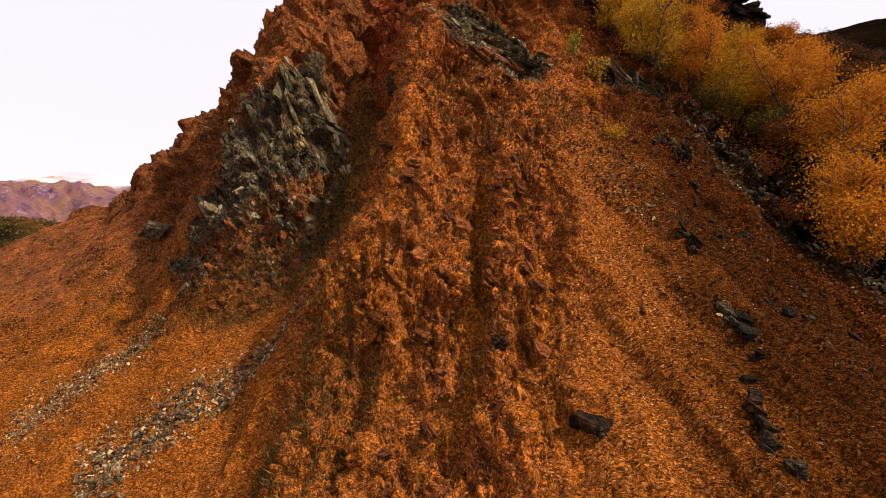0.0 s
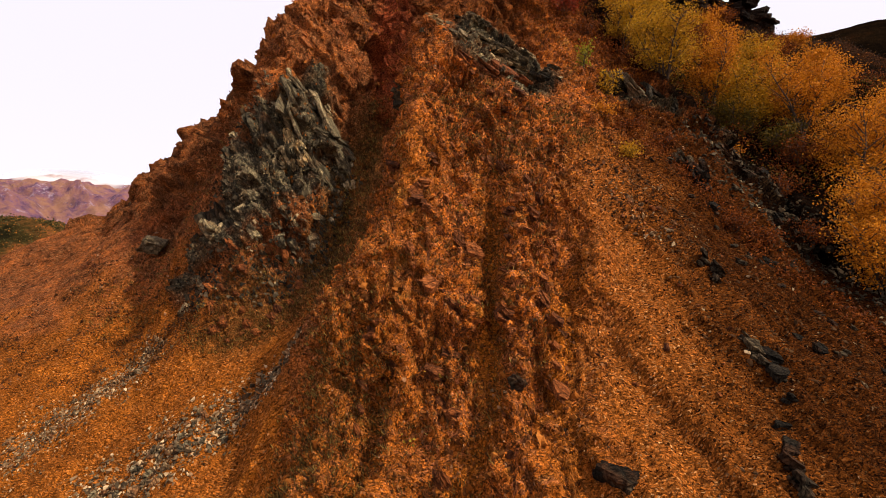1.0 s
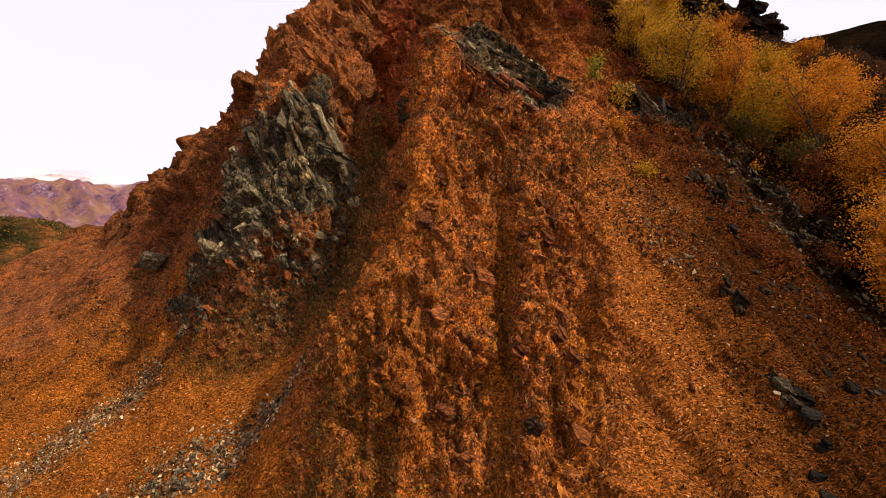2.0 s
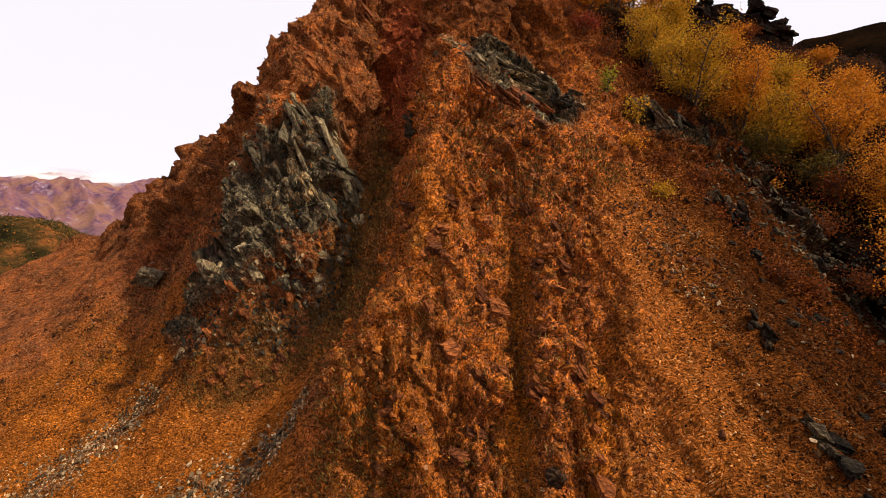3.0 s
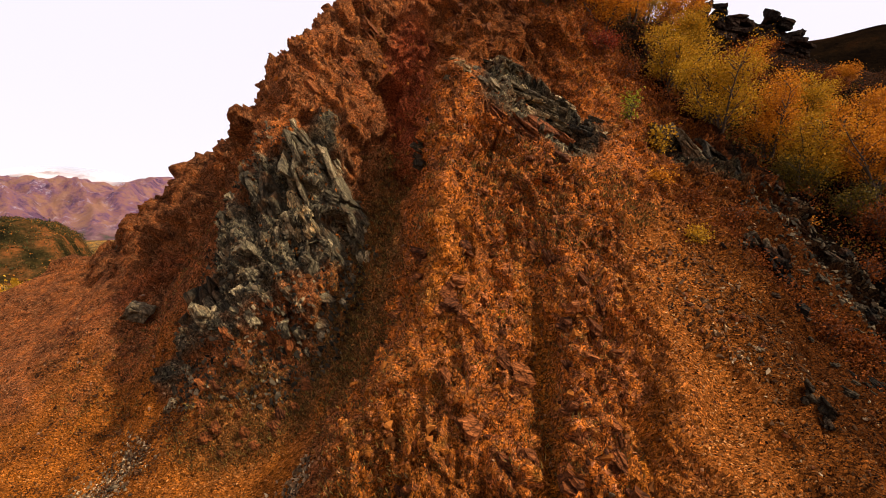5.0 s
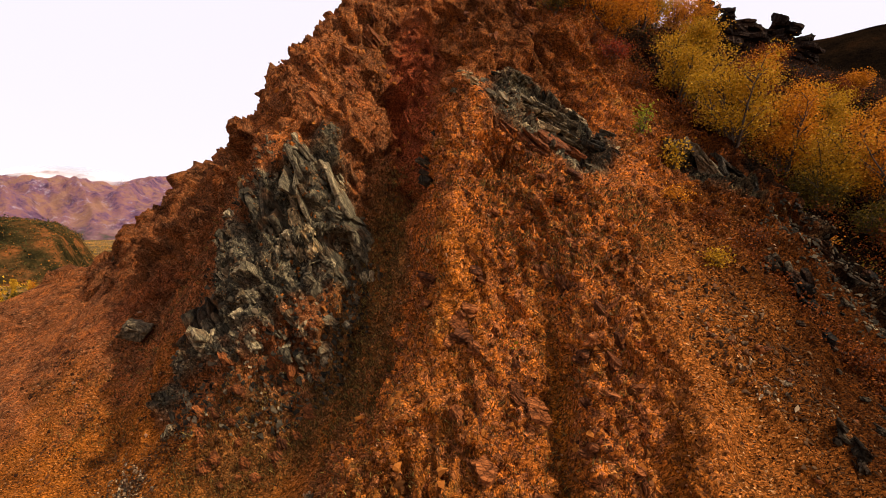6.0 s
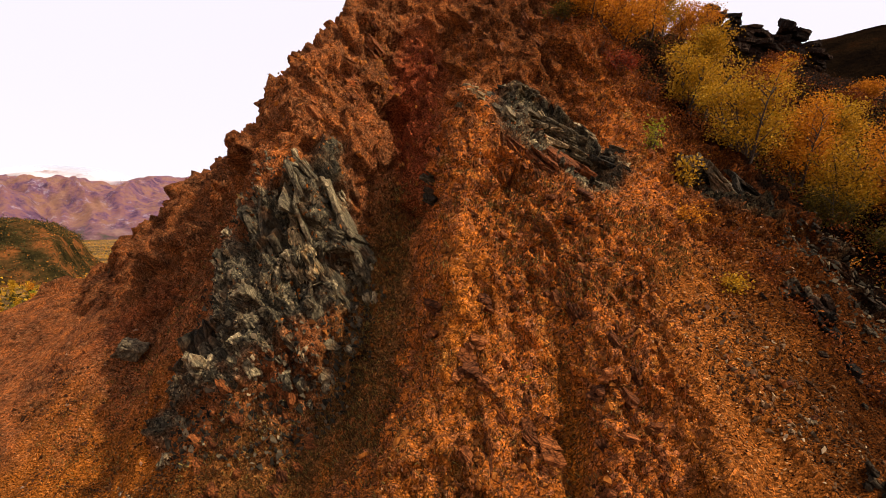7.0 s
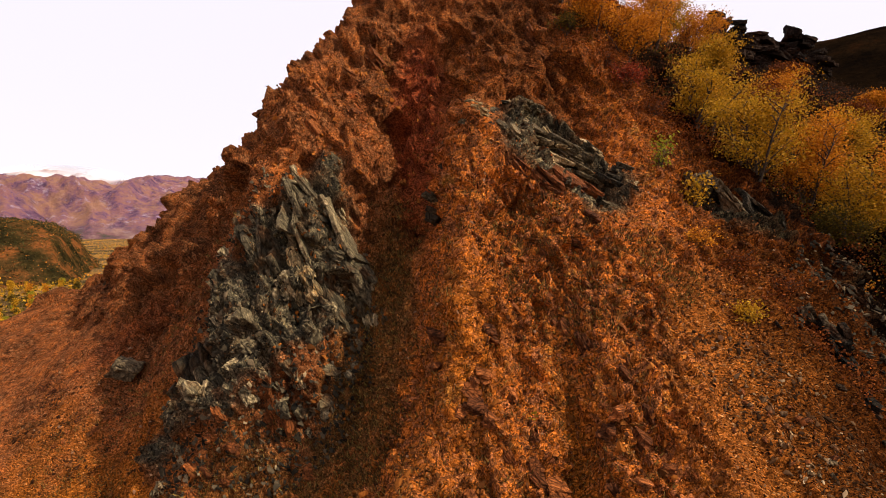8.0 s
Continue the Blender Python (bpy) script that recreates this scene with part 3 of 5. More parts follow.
def mountain():
    """A long bare mountain across the valley, its foot at the valley floor."""
    bearing = np.radians(np.linspace(-78, -4, 420))
    reach = np.concatenate([np.linspace(1250, 2750, 130), np.linspace(2790, 3600, 12)])
    A, R = np.meshgrid(bearing, reach, indexing="ij")
    x, y = np.sin(A) * R, np.cos(A) * R
    flat = np.stack([x, y, np.zeros_like(x)], -1).reshape(-1, 3)
    rise = np.clip((R - 1500) / 1050, 0, 1)
    shape = rise ** 1.15 * (2.0 - rise) ** 0.55
    shape = np.where(R > 2600, shape * np.clip(1 - (R - 2600) / 900, 0.2, 1), shape)
    gullies = ridged(flat, 520, 5, 401, 0.55).reshape(x.shape)
    spurs = ridged(np.stack([A * 2600, R * 0.28, np.zeros_like(A)], -1).reshape(-1, 3) + 60 * fbm(flat, 300, 2, 411)[:, None], 230, 4, 421, 0.55).reshape(x.shape)
    lumps = fbm(flat, 900, 4, 431).reshape(x.shape)
    crown = 1 - 0.16 * np.clip((-33 - np.degrees(A)) / 11, 0, 1) + 0.035 * np.sin(A * 23) + 0.05 * lumps
    z = VALLEY - 2 + 243 * shape * crown + (26 * gullies + 34 * spurs + 30 * lumps) * np.clip(rise * 3, 0, 1) * np.clip(1.35 - rise, 0.12, 1)
    ob = grid_mesh("mountain", np.stack([x, y, z], -1), make_mountain_skin())
    return tagged(ob, "distant purple-brown bare mountain across the valley", "mountain", kind="structure")


HILL_POINTS = []


def side_hill():
    """The brush-covered hill at the valley's near side, with a bare scarp at its end."""
    along, across = np.linspace(-60, 420, 150), np.linspace(-110, 260, 110)
    U, V = np.meshgrid(along, across, indexing="ij")
    start, way, back = np.array((-246.0, 321.0)), np.array((-0.80, -0.60)), np.array((-0.60, 0.80))
    x, y = start[0] + U * way[0] + V * back[0], start[1] + U * way[1] + V * back[1]
    flat = np.stack([x, y, np.zeros_like(x)], -1).reshape(-1, 3)
    n = fbm(flat, 60, 5, 451).reshape(x.shape)
    end = np.clip((U + 6 * n + 2) / 16, 0, 1)
    top = 30 + 0.10 * np.clip(U, 0, 90) + 2.2 * n
    face = np.clip((V + 62 - 10 * n) / 62, 0, 1)
    end = end * (0.55 + 0.45 * np.clip(U / 26, 0, 1))
    z = VALLEY - 1 + (top + 4) * face ** 0.85 * end * np.clip((250 - V) / 120, 0, 1) + 1.2 * ridged(flat, 26, 4, 471).reshape(x.shape) * face * end
    skin = make_hill_skin("hill_brush", ((0.36, (0.0131, 0.0107, 0.0048)), (0.46, (0.0356, 0.0245, 0.0080)), (0.53, (0.0845, 0.0399, 0.0128)), (0.60, (0.2064, 0.0691, 0.0176)), (0.72, (0.1314, 0.0644, 0.0384))), 0.045, 0.35)
    HILL_POINTS.append(np.stack([x, y, z], -1))
    ob = grid_mesh("hill", HILL_POINTS[0], skin)
    return tagged(ob, "low valley hill under green and rust brush", "hill", kind="structure")


def dark_hill():
    """The near-black hill behind the ridge."""
    bearing = np.radians(np.linspace(14, 75, 150))
    reach = np.linspace(180, 620, 80)
    A, R = np.meshgrid(bearing, reach, indexing="ij")
    x, y = np.sin(A) * R, np.cos(A) * R
    flat = np.stack([x, y, np.zeros_like(x)], -1).reshape(-1, 3)
    rise = np.clip((R - 190) / 210, 0, 1)
    crest = 143 - 70 * np.clip((33.3 - np.degrees(A)) / 16, 0, 1) + 1.5 * np.sin(A * 40)
    z = VALLEY - 2 + (crest + 7) * np.sin(rise * math.pi / 2) * np.clip((640 - R) / 230, 0, 1) + 3 * fbm(flat, 45, 5, 491).reshape(x.shape) * rise
    skin = make_hill_skin("near_black_hill", ((0.35, (0.003, 0.002, 0.0015)), (0.55, (0.011, 0.006, 0.003)), (0.7, (0.026, 0.010, 0.004))), 0.04, 0.4)
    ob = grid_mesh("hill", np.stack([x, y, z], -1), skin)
    return tagged(ob, "near-black hill behind the ridge", "hill", kind="structure")


mountain()
side_hill()
HILL = HILL_POINTS[0]
dark_hill()


def mist():
    """A thin bank of cloud that lies on the mountain's crest."""
    g = Graph("mist", 1.0, 0.0)
    g.own()
    g.b.inputs["Base Color"].default_value = (0.95, 0.93, 0.97, 1)
    place = g.n.new("ShaderNodeSeparateXYZ")
    g.l.new(g.where, place.inputs[0])
    wide = g.math("MULTIPLY", place.outputs[0], 1 / 190)
    tall = g.math("MULTIPLY", place.outputs[2], 1 / 42)
    far = g.math("ADD", g.math("MULTIPLY", wide, wide), g.math("MULTIPLY", tall, tall))
    thick = g.math("MULTIPLY", g.ramp(far, (0.0, 1.0), (1.0, 0.0)), g.ramp(g.noise(0.012, 6, 0.62, ((1, 1, 2.2), (0, 0, 0))), (0.22, 0.0), (0.45, 1.0)))
    g.l.new(g.math("MULTIPLY", thick, 0.85), g.b.inputs["Alpha"])
    u, v = np.meshgrid(np.linspace(-200, 200, 25), np.linspace(-45, 45, 9), indexing="ij")
    ob = grid_mesh("mist", np.stack([u, 18 * np.cos(u / 70) * np.cos(v / 30), v], -1), g.m)
    ob.visible_shadow = False
    ob.matrix_world = pose(-1390, 1690, 205, 0, 0, 40)
    return tagged(ob, "thin white cloud bank on the mountain crest", "cloud", kind="structure")


mist()


# ---- building blocks ----
def mesh_of(name, verts, faces, surface, smooth=False):
    me = bpy.data.meshes.new(name)
    me.from_pydata(verts, [], faces)
    me.materials.append(surface)
    if smooth:
        me.polygons.foreach_set("use_smooth", np.ones(len(me.polygons), bool))
    me.update()
    return me


def empty(name, at, label, category, group=""):
    ob = new(name)
    ob.location = at
    ob.empty_display_size = 0.2
    return tagged(ob, label, category, group)


def hang(name, me, parent, m, label=""):
    """A mesh object under its thing, at a pose in the thing's own space."""
    ob = new(name, me)
    ob.parent = parent
    ob.matrix_basis = m
    if label:
        tagged(ob, label)
    return ob


def hull(points):
    bm = bmesh.new()
    for p in points:
        bm.verts.new(p)
    out = bmesh.ops.convex_hull(bm, input=bm.verts[:])
    loose = [v for v in bm.verts if not v.link_faces]
    bmesh.ops.delete(bm, geom=loose, context="VERTS")
    bm.verts.index_update()
    verts, faces = [tuple(v.co) for v in bm.verts], [tuple(v.index for v in f.verts) for f in bm.faces]
    bm.free()
    return verts, faces


def chip_shape(rng, flat=0.45, corners=11):
    """An angular broken stone about 1 across."""
    pts = []
    for _ in range(corners):
        d = Vector((rng.gauss(0, 1), rng.gauss(0, 1), rng.gauss(0, 1))).normalized()
        k = max(abs(d.x), abs(d.y), abs(d.z))
        d = d * (0.72 + 0.28 / k)
        pts.append((d.x * 0.42, d.y * 0.30 * rng.uniform(0.8, 1.2), d.z * 0.5 * flat))
    return hull(pts)


def plate_shape(rs, long, wide, thick, cuts=0):
    """One broken plate: an angular outline, long along x and wide along z, with slanting sides and split ends."""
    count = rs.randint(7, 10)
    turn = np.sort(rs.uniform(0, 2 * math.pi, count))
    reach = rs.uniform(0.68, 1.08, count)
    c, s = np.cos(turn), np.sin(turn)
    square = 1 / np.maximum(np.abs(c), np.abs(s)) ** 0.6
    x, z = c * reach * square * long, s * reach * square * wide
    lean = rs.normal(0, 0.12, 2)
    points = []
    for sign in (-1, 1):
        y = sign * thick * rs.uniform(0.75, 1.15, count) + lean[0] * x + lean[1] * z
        shrink = rs.uniform(0.84, 1.0, count)
        points += list(zip(x * shrink, y, z * shrink))
    bm = bmesh.new()
    for p in points:
        bm.verts.new(p)
    bmesh.ops.convex_hull(bm, input=bm.verts[:])
    bmesh.ops.delete(bm, geom=[v for v in bm.verts if not v.link_faces], context="VERTS")
    if cuts:
        bmesh.ops.subdivide_edges(bm, edges=bm.edges[:], cuts=cuts, use_grid_fill=True)
        bmesh.ops.triangulate(bm, faces=bm.faces[:])
    bm.normal_update()
    bm.verts.index_update()
    verts, normals = np.array([v.co for v in bm.verts]), np.array([v.normal for v in bm.verts])
    faces = [tuple(v.index for v in f.verts) for f in bm.faces]
    bm.free()
    if cuts:
        q = verts + rs.uniform(0, 50, 3)
        bite = 0.11 * facets(q, (0.50, 0.16, 0.34), 7) + 0.06 * facets(q, (0.20, 0.09, 0.15), 8) + 0.02 * fbm(q, 0.12, 2, 9)
        verts = verts + normals * (bite * min(1.0, 2.5 * thick + 0.25))[:, None]
    return verts, faces


def stacked(rs, half, layers, cuts, jut=0.35):
    """Plates on one another across y, each broken off at its own length."""
    verts, faces, y = [], [], -half[1]
    share = rs.uniform(0.5, 1.5, layers)
    share *= 2 * half[1] / share.sum()
    for t in share:
        shift = rs.uniform(-1, 1, 2) * (0.22 * half[0], jut * half[2])
        v, f = plate_shape(rs, half[0] * rs.uniform(0.6, 1.0), half[2] * rs.uniform(0.7, 1.05), 0.56 * t, cuts)
        start = sum(len(k) for k in verts)
        verts.append(v + (shift[0], y + t / 2, shift[1]))
        faces += [tuple(k + start for k in face) for face in f]
        y += t
    return np.concatenate(verts).tolist(), faces


def rock_shape(seed, layers):
    """A broken rock about 1 long, 0.6 wide and 1 thick across its beds, built of a few plates."""
    rs = np.random.RandomState(seed)
    verts, faces = stacked(rs, np.array((0.5, 0.5, 0.32)), layers, 1, 0.2)
    return [(x, z, y) for x, y, z in verts], faces


def make_stone(name, stops, tint, specular=0.10, rough=0.85):
    g = Graph(name, rough, specular)
    bedded = ((0.5, 2.4, 0.7), (0, -30, 30))
    base = g.ramp(g.math("ADD", g.math("MULTIPLY", g.random(), 0.45), g.math("MULTIPLY", g.noise(1.6, 6, 0.7, bedded), 0.62)), *stops)
    colour = g.mix(0.8, base, g.ramp(g.noise(7, 6, 0.7, bedded), (0.32, 0.12), (0.5, 0.75), (0.70, 2.3)), "MULTIPLY")
    colour = g.mix(g.ramp(g.noise(1.3, 5, 0.65), (0.50, 0.0), (0.66, 0.8)), colour, g.mix(0.6, tint, g.ramp(g.noise(12, 4, 0.7), (0.3, 0.3), (0.7, 1.6)), "MULTIPLY"))
    broken = g.mix(0.5, g.cracks(1.6, ((1.0, 2.0, 0.7), (0, -30, 20)), 0.07), g.cracks(5.5, ((1.0, 2.2, 0.7), (0, -30, 20)), 0.14))
    colour = g.mix(0.8, colour, g.ramp(broken, (0.0, 0.08), (0.5, 0.6), (1.0, 1.3)), "MULTIPLY")
    g.bump(g.mix(0.5, g.noise(11, 8, 0.78, bedded), broken), 1.0, 0.10)
    return g.done(colour)


def make_island_stone(name, stops):
    g = Graph(name, 0.95, 0.03)
    colour = g.ramp(g.island(), *stops)
    colour = g.mix(0.6, colour, g.ramp(g.noise(18, 4, 0.7), (0.3, 0.5), (0.7, 1.4)), "MULTIPLY")
    return g.done(colour)


grey_rock = make_stone("grey_schist", ((0.15, (0.016, 0.012, 0.008)), (0.42, (0.075, 0.057, 0.032)), (0.62, (0.17, 0.128, 0.070)), (0.82, (0.46, 0.33, 0.17))), (0.11, 0.048, 0.016), 0.10, 0.85)
ledge_rock = make_stone("dark_schist", ((0.15, (0.0100, 0.0077, 0.0043)), (0.42, (0.0340, 0.0250, 0.0136)), (0.58, (0.1050, 0.0749, 0.0374)), (0.74, (0.4200, 0.2880, 0.1445))), (0.0750, 0.0326, 0.0102), 0.12, 0.8)
dark_rock = make_stone("dark_slate", ((0.15, (0.004, 0.003, 0.002)), (0.5, (0.015, 0.011, 0.007)), (0.78, (0.07, 0.048, 0.026))), (0.060, 0.024, 0.010), 0.06, 0.85)
slate_rock = make_stone("brown_slate", ((0.15, (0.012, 0.009, 0.006)), (0.45, (0.042, 0.032, 0.020)), (0.7, (0.14, 0.10, 0.055))), (0.075, 0.036, 0.014), 0.08, 0.85)
rust_rock = make_stone("rust_rock", ((0.15, (0.0378, 0.0124, 0.0049)), (0.5, (0.1215, 0.0356, 0.0097)), (0.8, (0.2700, 0.0795, 0.0194))), (0.1980, 0.0546, 0.0121))
pale_rock = make_stone("pale_schist", ((0.15, (0.08, 0.058, 0.030)), (0.5, (0.24, 0.165, 0.080)), (0.8, (0.44, 0.30, 0.14))), (0.36, 0.17, 0.045), 0.08, 0.9)
scree_rock = make_stone("scree_stone", ((0.12, (0.028, 0.019, 0.011)), (0.35, (0.085, 0.058, 0.031)), (0.5, (0.19, 0.125, 0.062)), (0.65, (0.17, 0.060, 0.018)), (0.85, (0.44, 0.30, 0.15))), (0.16, 0.062, 0.018))

shape_rng = random.Random(5)
SLABS = {m.name: [mesh_of("slab", *rock_shape(300 + 10 * n + k, 3 + k % 4), m) for k in range(9)] for n, m in enumerate((grey_rock, dark_rock, rust_rock, ledge_rock, pale_rock))}
CHIPS = {m.name: [mesh_of("stone", *chip_shape(shape_rng, shape_rng.uniform(0.4, 0.8)), m) for _ in range(12)] for m in (grey_rock, dark_rock, rust_rock, scree_rock)}


def turned(normal, along):
    """A turn that lays z along normal and x as near as can be along the other."""
    z = Vector(normal).normalized()
    x = Vector(along)
    x = (x - z * x.dot(z)).normalized()
    y = z.cross(x)
    return Matrix((x, y, z)).transposed().to_4x4()


def outcrop(label, seed, spots, surface, normal, along, size, sink=0.15, jitter=0.25, kind="rock_outcrop", piece="slab"):
    """A bedrock outcrop: ragged slabs that share one bedding, half sunk in the hillside at the spots (x, y)."""
    rng = random.Random(seed)
    x0 = sum(s[0] for s in spots) / len(spots)
    y0 = sum(s[1] for s in spots) / len(spots)
    origin = ground_at(x0, y0)[0]
    thing = empty(kind, origin, label, "rock outcrop")
    for x, y in spots:
        place, n = ground_at(x, y)
        length = rng.uniform(*size)
        bed = Vector(normal) + Vector((rng.gauss(0, jitter), rng.gauss(0, jitter), rng.gauss(0, jitter)))
        to = Vector(along) + Vector((rng.gauss(0, jitter), rng.gauss(0, jitter), rng.gauss(0, jitter)))
        m = Matrix.Translation(place - n * length * sink - origin) @ turned(bed, to)
        m = m @ Matrix.Diagonal((length, length * rng.uniform(0.7, 1.2), length * rng.uniform(0.22, 0.48), 1))
        hang(piece, rng.choice(SLABS[surface.name]), thing, m)
    return thing


def strewn(rng, count, cx, cy, rx, ry, turn=0.0):
    """Random spots in an oval."""
    c, s, out = math.cos(radians(turn)), math.sin(radians(turn)), []
    while len(out) < count:
        u, v = rng.uniform(-1, 1), rng.uniform(-1, 1)
        if u * u + v * v < 1:
            out.append((cx + u * rx * c - v * ry * s, cy + u * rx * s + v * ry * c))
    return out


def strung(rng, count, points, width0, width1):
    """Random spots along a line of points, its width running from one to the other."""
    lengths = [math.dist(a, b) for a, b in zip(points, points[1:])]
    out = []
    for _ in range(count):
        t, k = rng.uniform(0, sum(lengths)), 0
        share = t / sum(lengths)
        while t > lengths[k] and k < len(lengths) - 1:
            t -= lengths[k]
            k += 1
        a, b, f = points[k], points[k + 1], t / lengths[k]
        w = (width0 + (width1 - width0) * share) * rng.gauss(0, 0.5)
        nx, ny = -(b[1] - a[1]) / lengths[k], (b[0] - a[0]) / lengths[k]
        out.append((a[0] + (b[0] - a[0]) * f + nx * w, a[1] + (b[1] - a[1]) * f + ny * w))
    return out


def joint_rock(seed, half):
    """A block of bedrock split along its beds: half sizes in metres along its dip (x), across its beds (y) and into the hill (z)."""
    rs = np.random.RandomState(seed)
    return stacked(rs, half, int(np.clip(round(2 * half[1] / 0.15), 3, 9)), 3 if half[0] > 0.6 else 2)


def frame_of(dip, beds):
    """A turn with x along the dip and y across the beds."""
    x = Vector(dip).normalized()
    y = Vector(beds)
    y = (y - x * y.dot(x)).normalized()
    return Matrix((x, y, x.cross(y))).transposed().to_4x4()


def crag_of(kind, label, seed, surface, dip, beds, rocks, turn=9):
    """An outcrop of a few great jointed blocks: (centre), (half sizes)."""
    r = random.Random(seed)
    origin = Vector(rocks[0][0])
    thing = empty(kind, origin, label, "rock outcrop")
    for k, (at, half) in enumerate(rocks):
        me = mesh_of("rock", *joint_rock(seed * 40 + k, np.array(half)), surface)
        hang("rock", me, thing, Matrix.Translation(Vector(at) - origin) @ frame_of(dip, beds) @ pose(0, 0, 0, r.uniform(-turn, turn), r.uniform(-turn, turn), r.uniform(-turn, turn)))
    return thing


# ---- outcrops ----
rng = random.Random(11)
DIP = (0.50, 0.10, -0.84)
ACROSS = (0.84, -0.15, 0.50)
crag_of("rock_outcrop", "grey-black layered schist crag with pale faces", 1, grey_rock, DIP, ACROSS, (
    ((-6.75, 21.35, 30.6), (1.5, 0.34, 0.8)), ((-6.2, 21.6, 30.2), (1.4, 0.30, 0.7)), ((-7.3, 21.05, 29.6), (1.7, 0.55, 0.9)), ((-8.2, 21.0, 29.2), (1.5, 0.5, 0.8)), ((-5.75, 21.35, 29.3), (1.15, 0.36, 0.6)), ((-5.3, 21.55, 28.6), (1.0, 0.34, 0.55)),
    ((-6.3, 20.65, 27.5), (1.15, 0.62, 0.6)), ((-5.2, 21.15, 27.5), (1.0, 0.50, 0.55)), ((-7.4, 20.45, 27.7), (0.9, 0.5, 0.55)), ((-5.6, 20.35, 26.6), (0.8, 0.4, 0.4)), ((-7.9, 20.65, 28.4), (0.9, 0.4, 0.5))))
crag_of("rock_outcrop", "tilted grey slabs with pale crests at the crag's foot", 2, grey_rock, DIP, ACROSS, (
    ((-9.2, 20.35, 27.2), (0.95, 0.26, 0.5)), ((-8.5, 19.95, 26.7), (0.95, 0.34, 0.5)), ((-7.9, 19.75, 26.3), (0.75, 0.22, 0.4)), ((-9.4, 20.05, 26.1), (0.75, 0.30, 0.4))))
crag_of("rock_outcrop", "low dark rock tongue sinking into the loose slope", 10, slate_rock, DIP, ACROSS, (
    ((-10.1, 20.05, 25.3), (0.8, 0.40, 0.4)), ((-10.4, 19.85, 24.4), (0.75, 0.38, 0.35)), ((-10.4, 19.55, 23.6), (0.6, 0.3, 0.3)), ((-9.5, 19.55, 25.2), (0.6, 0.3, 0.35))))
LEDGE_DIP, LEDGE_BEDS = (0.84, 0.05, -0.50), (0.45, -0.35, 0.80)
crag_of("rock_outcrop", "dark grey schist ledges dipping across the upper slope", 3, ledge_rock, LEDGE_DIP, LEDGE_BEDS, (
    ((-1.2, 21.8, 33.7), (0.6, 0.22, 0.5)), ((-0.5, 22.5, 33.7), (0.9, 0.22, 0.5)), ((0.2, 21.9, 33.2), (0.9, 0.20, 0.5)), ((1.1, 22.1, 33.2), (1.0, 0.20, 0.5)), ((2.0, 22.3, 32.8), (1.1, 0.22, 0.5)),
    ((2.9, 22.3, 32.3), (1.0, 0.22, 0.5)), ((3.7, 22.1, 31.6), (0.8, 0.20, 0.45)), ((-0.7, 22.0, 33.0), (0.8, 0.18, 0.4)), ((0.7, 21.5, 32.5), (0.9, 0.18, 0.45)), ((1.8, 21.8, 32.2), (1.0, 0.18, 0.45)),
    ((2.8, 22.0, 31.8), (0.9, 0.18, 0.4))))
crag_of("rock_outcrop", "dark broken rib running down from the ledges", 11, slate_rock, LEDGE_DIP, LEDGE_BEDS, (
    ((-1.6, 22.6, 33.2), (0.5, 0.24, 0.4)), ((-1.9, 22.1, 32.5), (0.6, 0.26, 0.4)), ((-2.2, 21.8, 31.8), (0.55, 0.28, 0.4)), ((-2.5, 21.4, 31.0), (0.5, 0.28, 0.4)), ((-2.6, 20.9, 30.3), (0.45, 0.26, 0.35))))
crag_of("rock_outcrop", "rust-stained overhanging blocks below the ledges", 4, rust_rock, (0.8, 0.0, -0.55), (0.5, -0.4, 0.76), (
    ((0.3, 20.4, 31.6), (0.8, 0.36, 0.5)), ((1.1, 20.3, 31.3), (0.75, 0.34, 0.5)), ((1.8, 20.6, 31.2), (0.8, 0.34, 0.45)), ((2.5, 21.0, 31.1), (0.6, 0.3, 0.4))))
crag_of("rock_outcrop", "dark grey ribbed rock outcrop beside yellow shrubs", 5, slate_rock, (0.6, 0.1, -0.8), (0.78, -0.3, 0.55), (
    ((7.5, 21.9, 30.5), (1.3, 0.55, 0.6)), ((8.4, 22.0, 30.4), (1.2, 0.45, 0.6)), ((8.9, 21.6, 29.6), (0.9, 0.4, 0.5)), ((6.9, 22.1, 31.4), (0.8, 0.4, 0.5))))
crag_of("rock_outcrop", "rust-brown jagged summit rocks on the skyline", 6, rust_rock, DIP, ACROSS, (
    ((-8.6, 25.9, 33.2), (1.4, 0.6, 1.0)), ((-7.6, 25.5, 33.2), (1.5, 0.6, 0.9)), ((-9.0, 30.5, 36.2), (1.6, 0.8, 1.2)), ((-8.5, 28.2, 35.8), (1.4, 0.7, 1.0)),
    ((-7.9, 27.0, 35.2), (1.5, 0.7, 0.9)), ((-7.2, 31.6, 39.0), (1.5, 0.8, 1.2)), ((-6.0, 31.6, 40.6), (1.6, 0.8, 1.2)), ((-6.8, 28.8, 37.2), (1.5, 0.7, 1.0)), ((-10.6, 29.9, 33.4), (1.3, 0.7, 1.0))))
crag_of("rock_outcrop", "brown rock knob on the skyline of the spur", 7, rust_rock, DIP, ACROSS, (
    ((-19.0, 35.6, 31.2), (0.9, 0.7, 0.8)), ((-17.6, 35.4, 31.9), (1.1, 0.8, 0.9)), ((-15.6, 34.0, 33.0), (1.1, 0.7, 0.8)), ((-20.4, 35.0, 29.0), (1.0, 0.7, 0.8))))
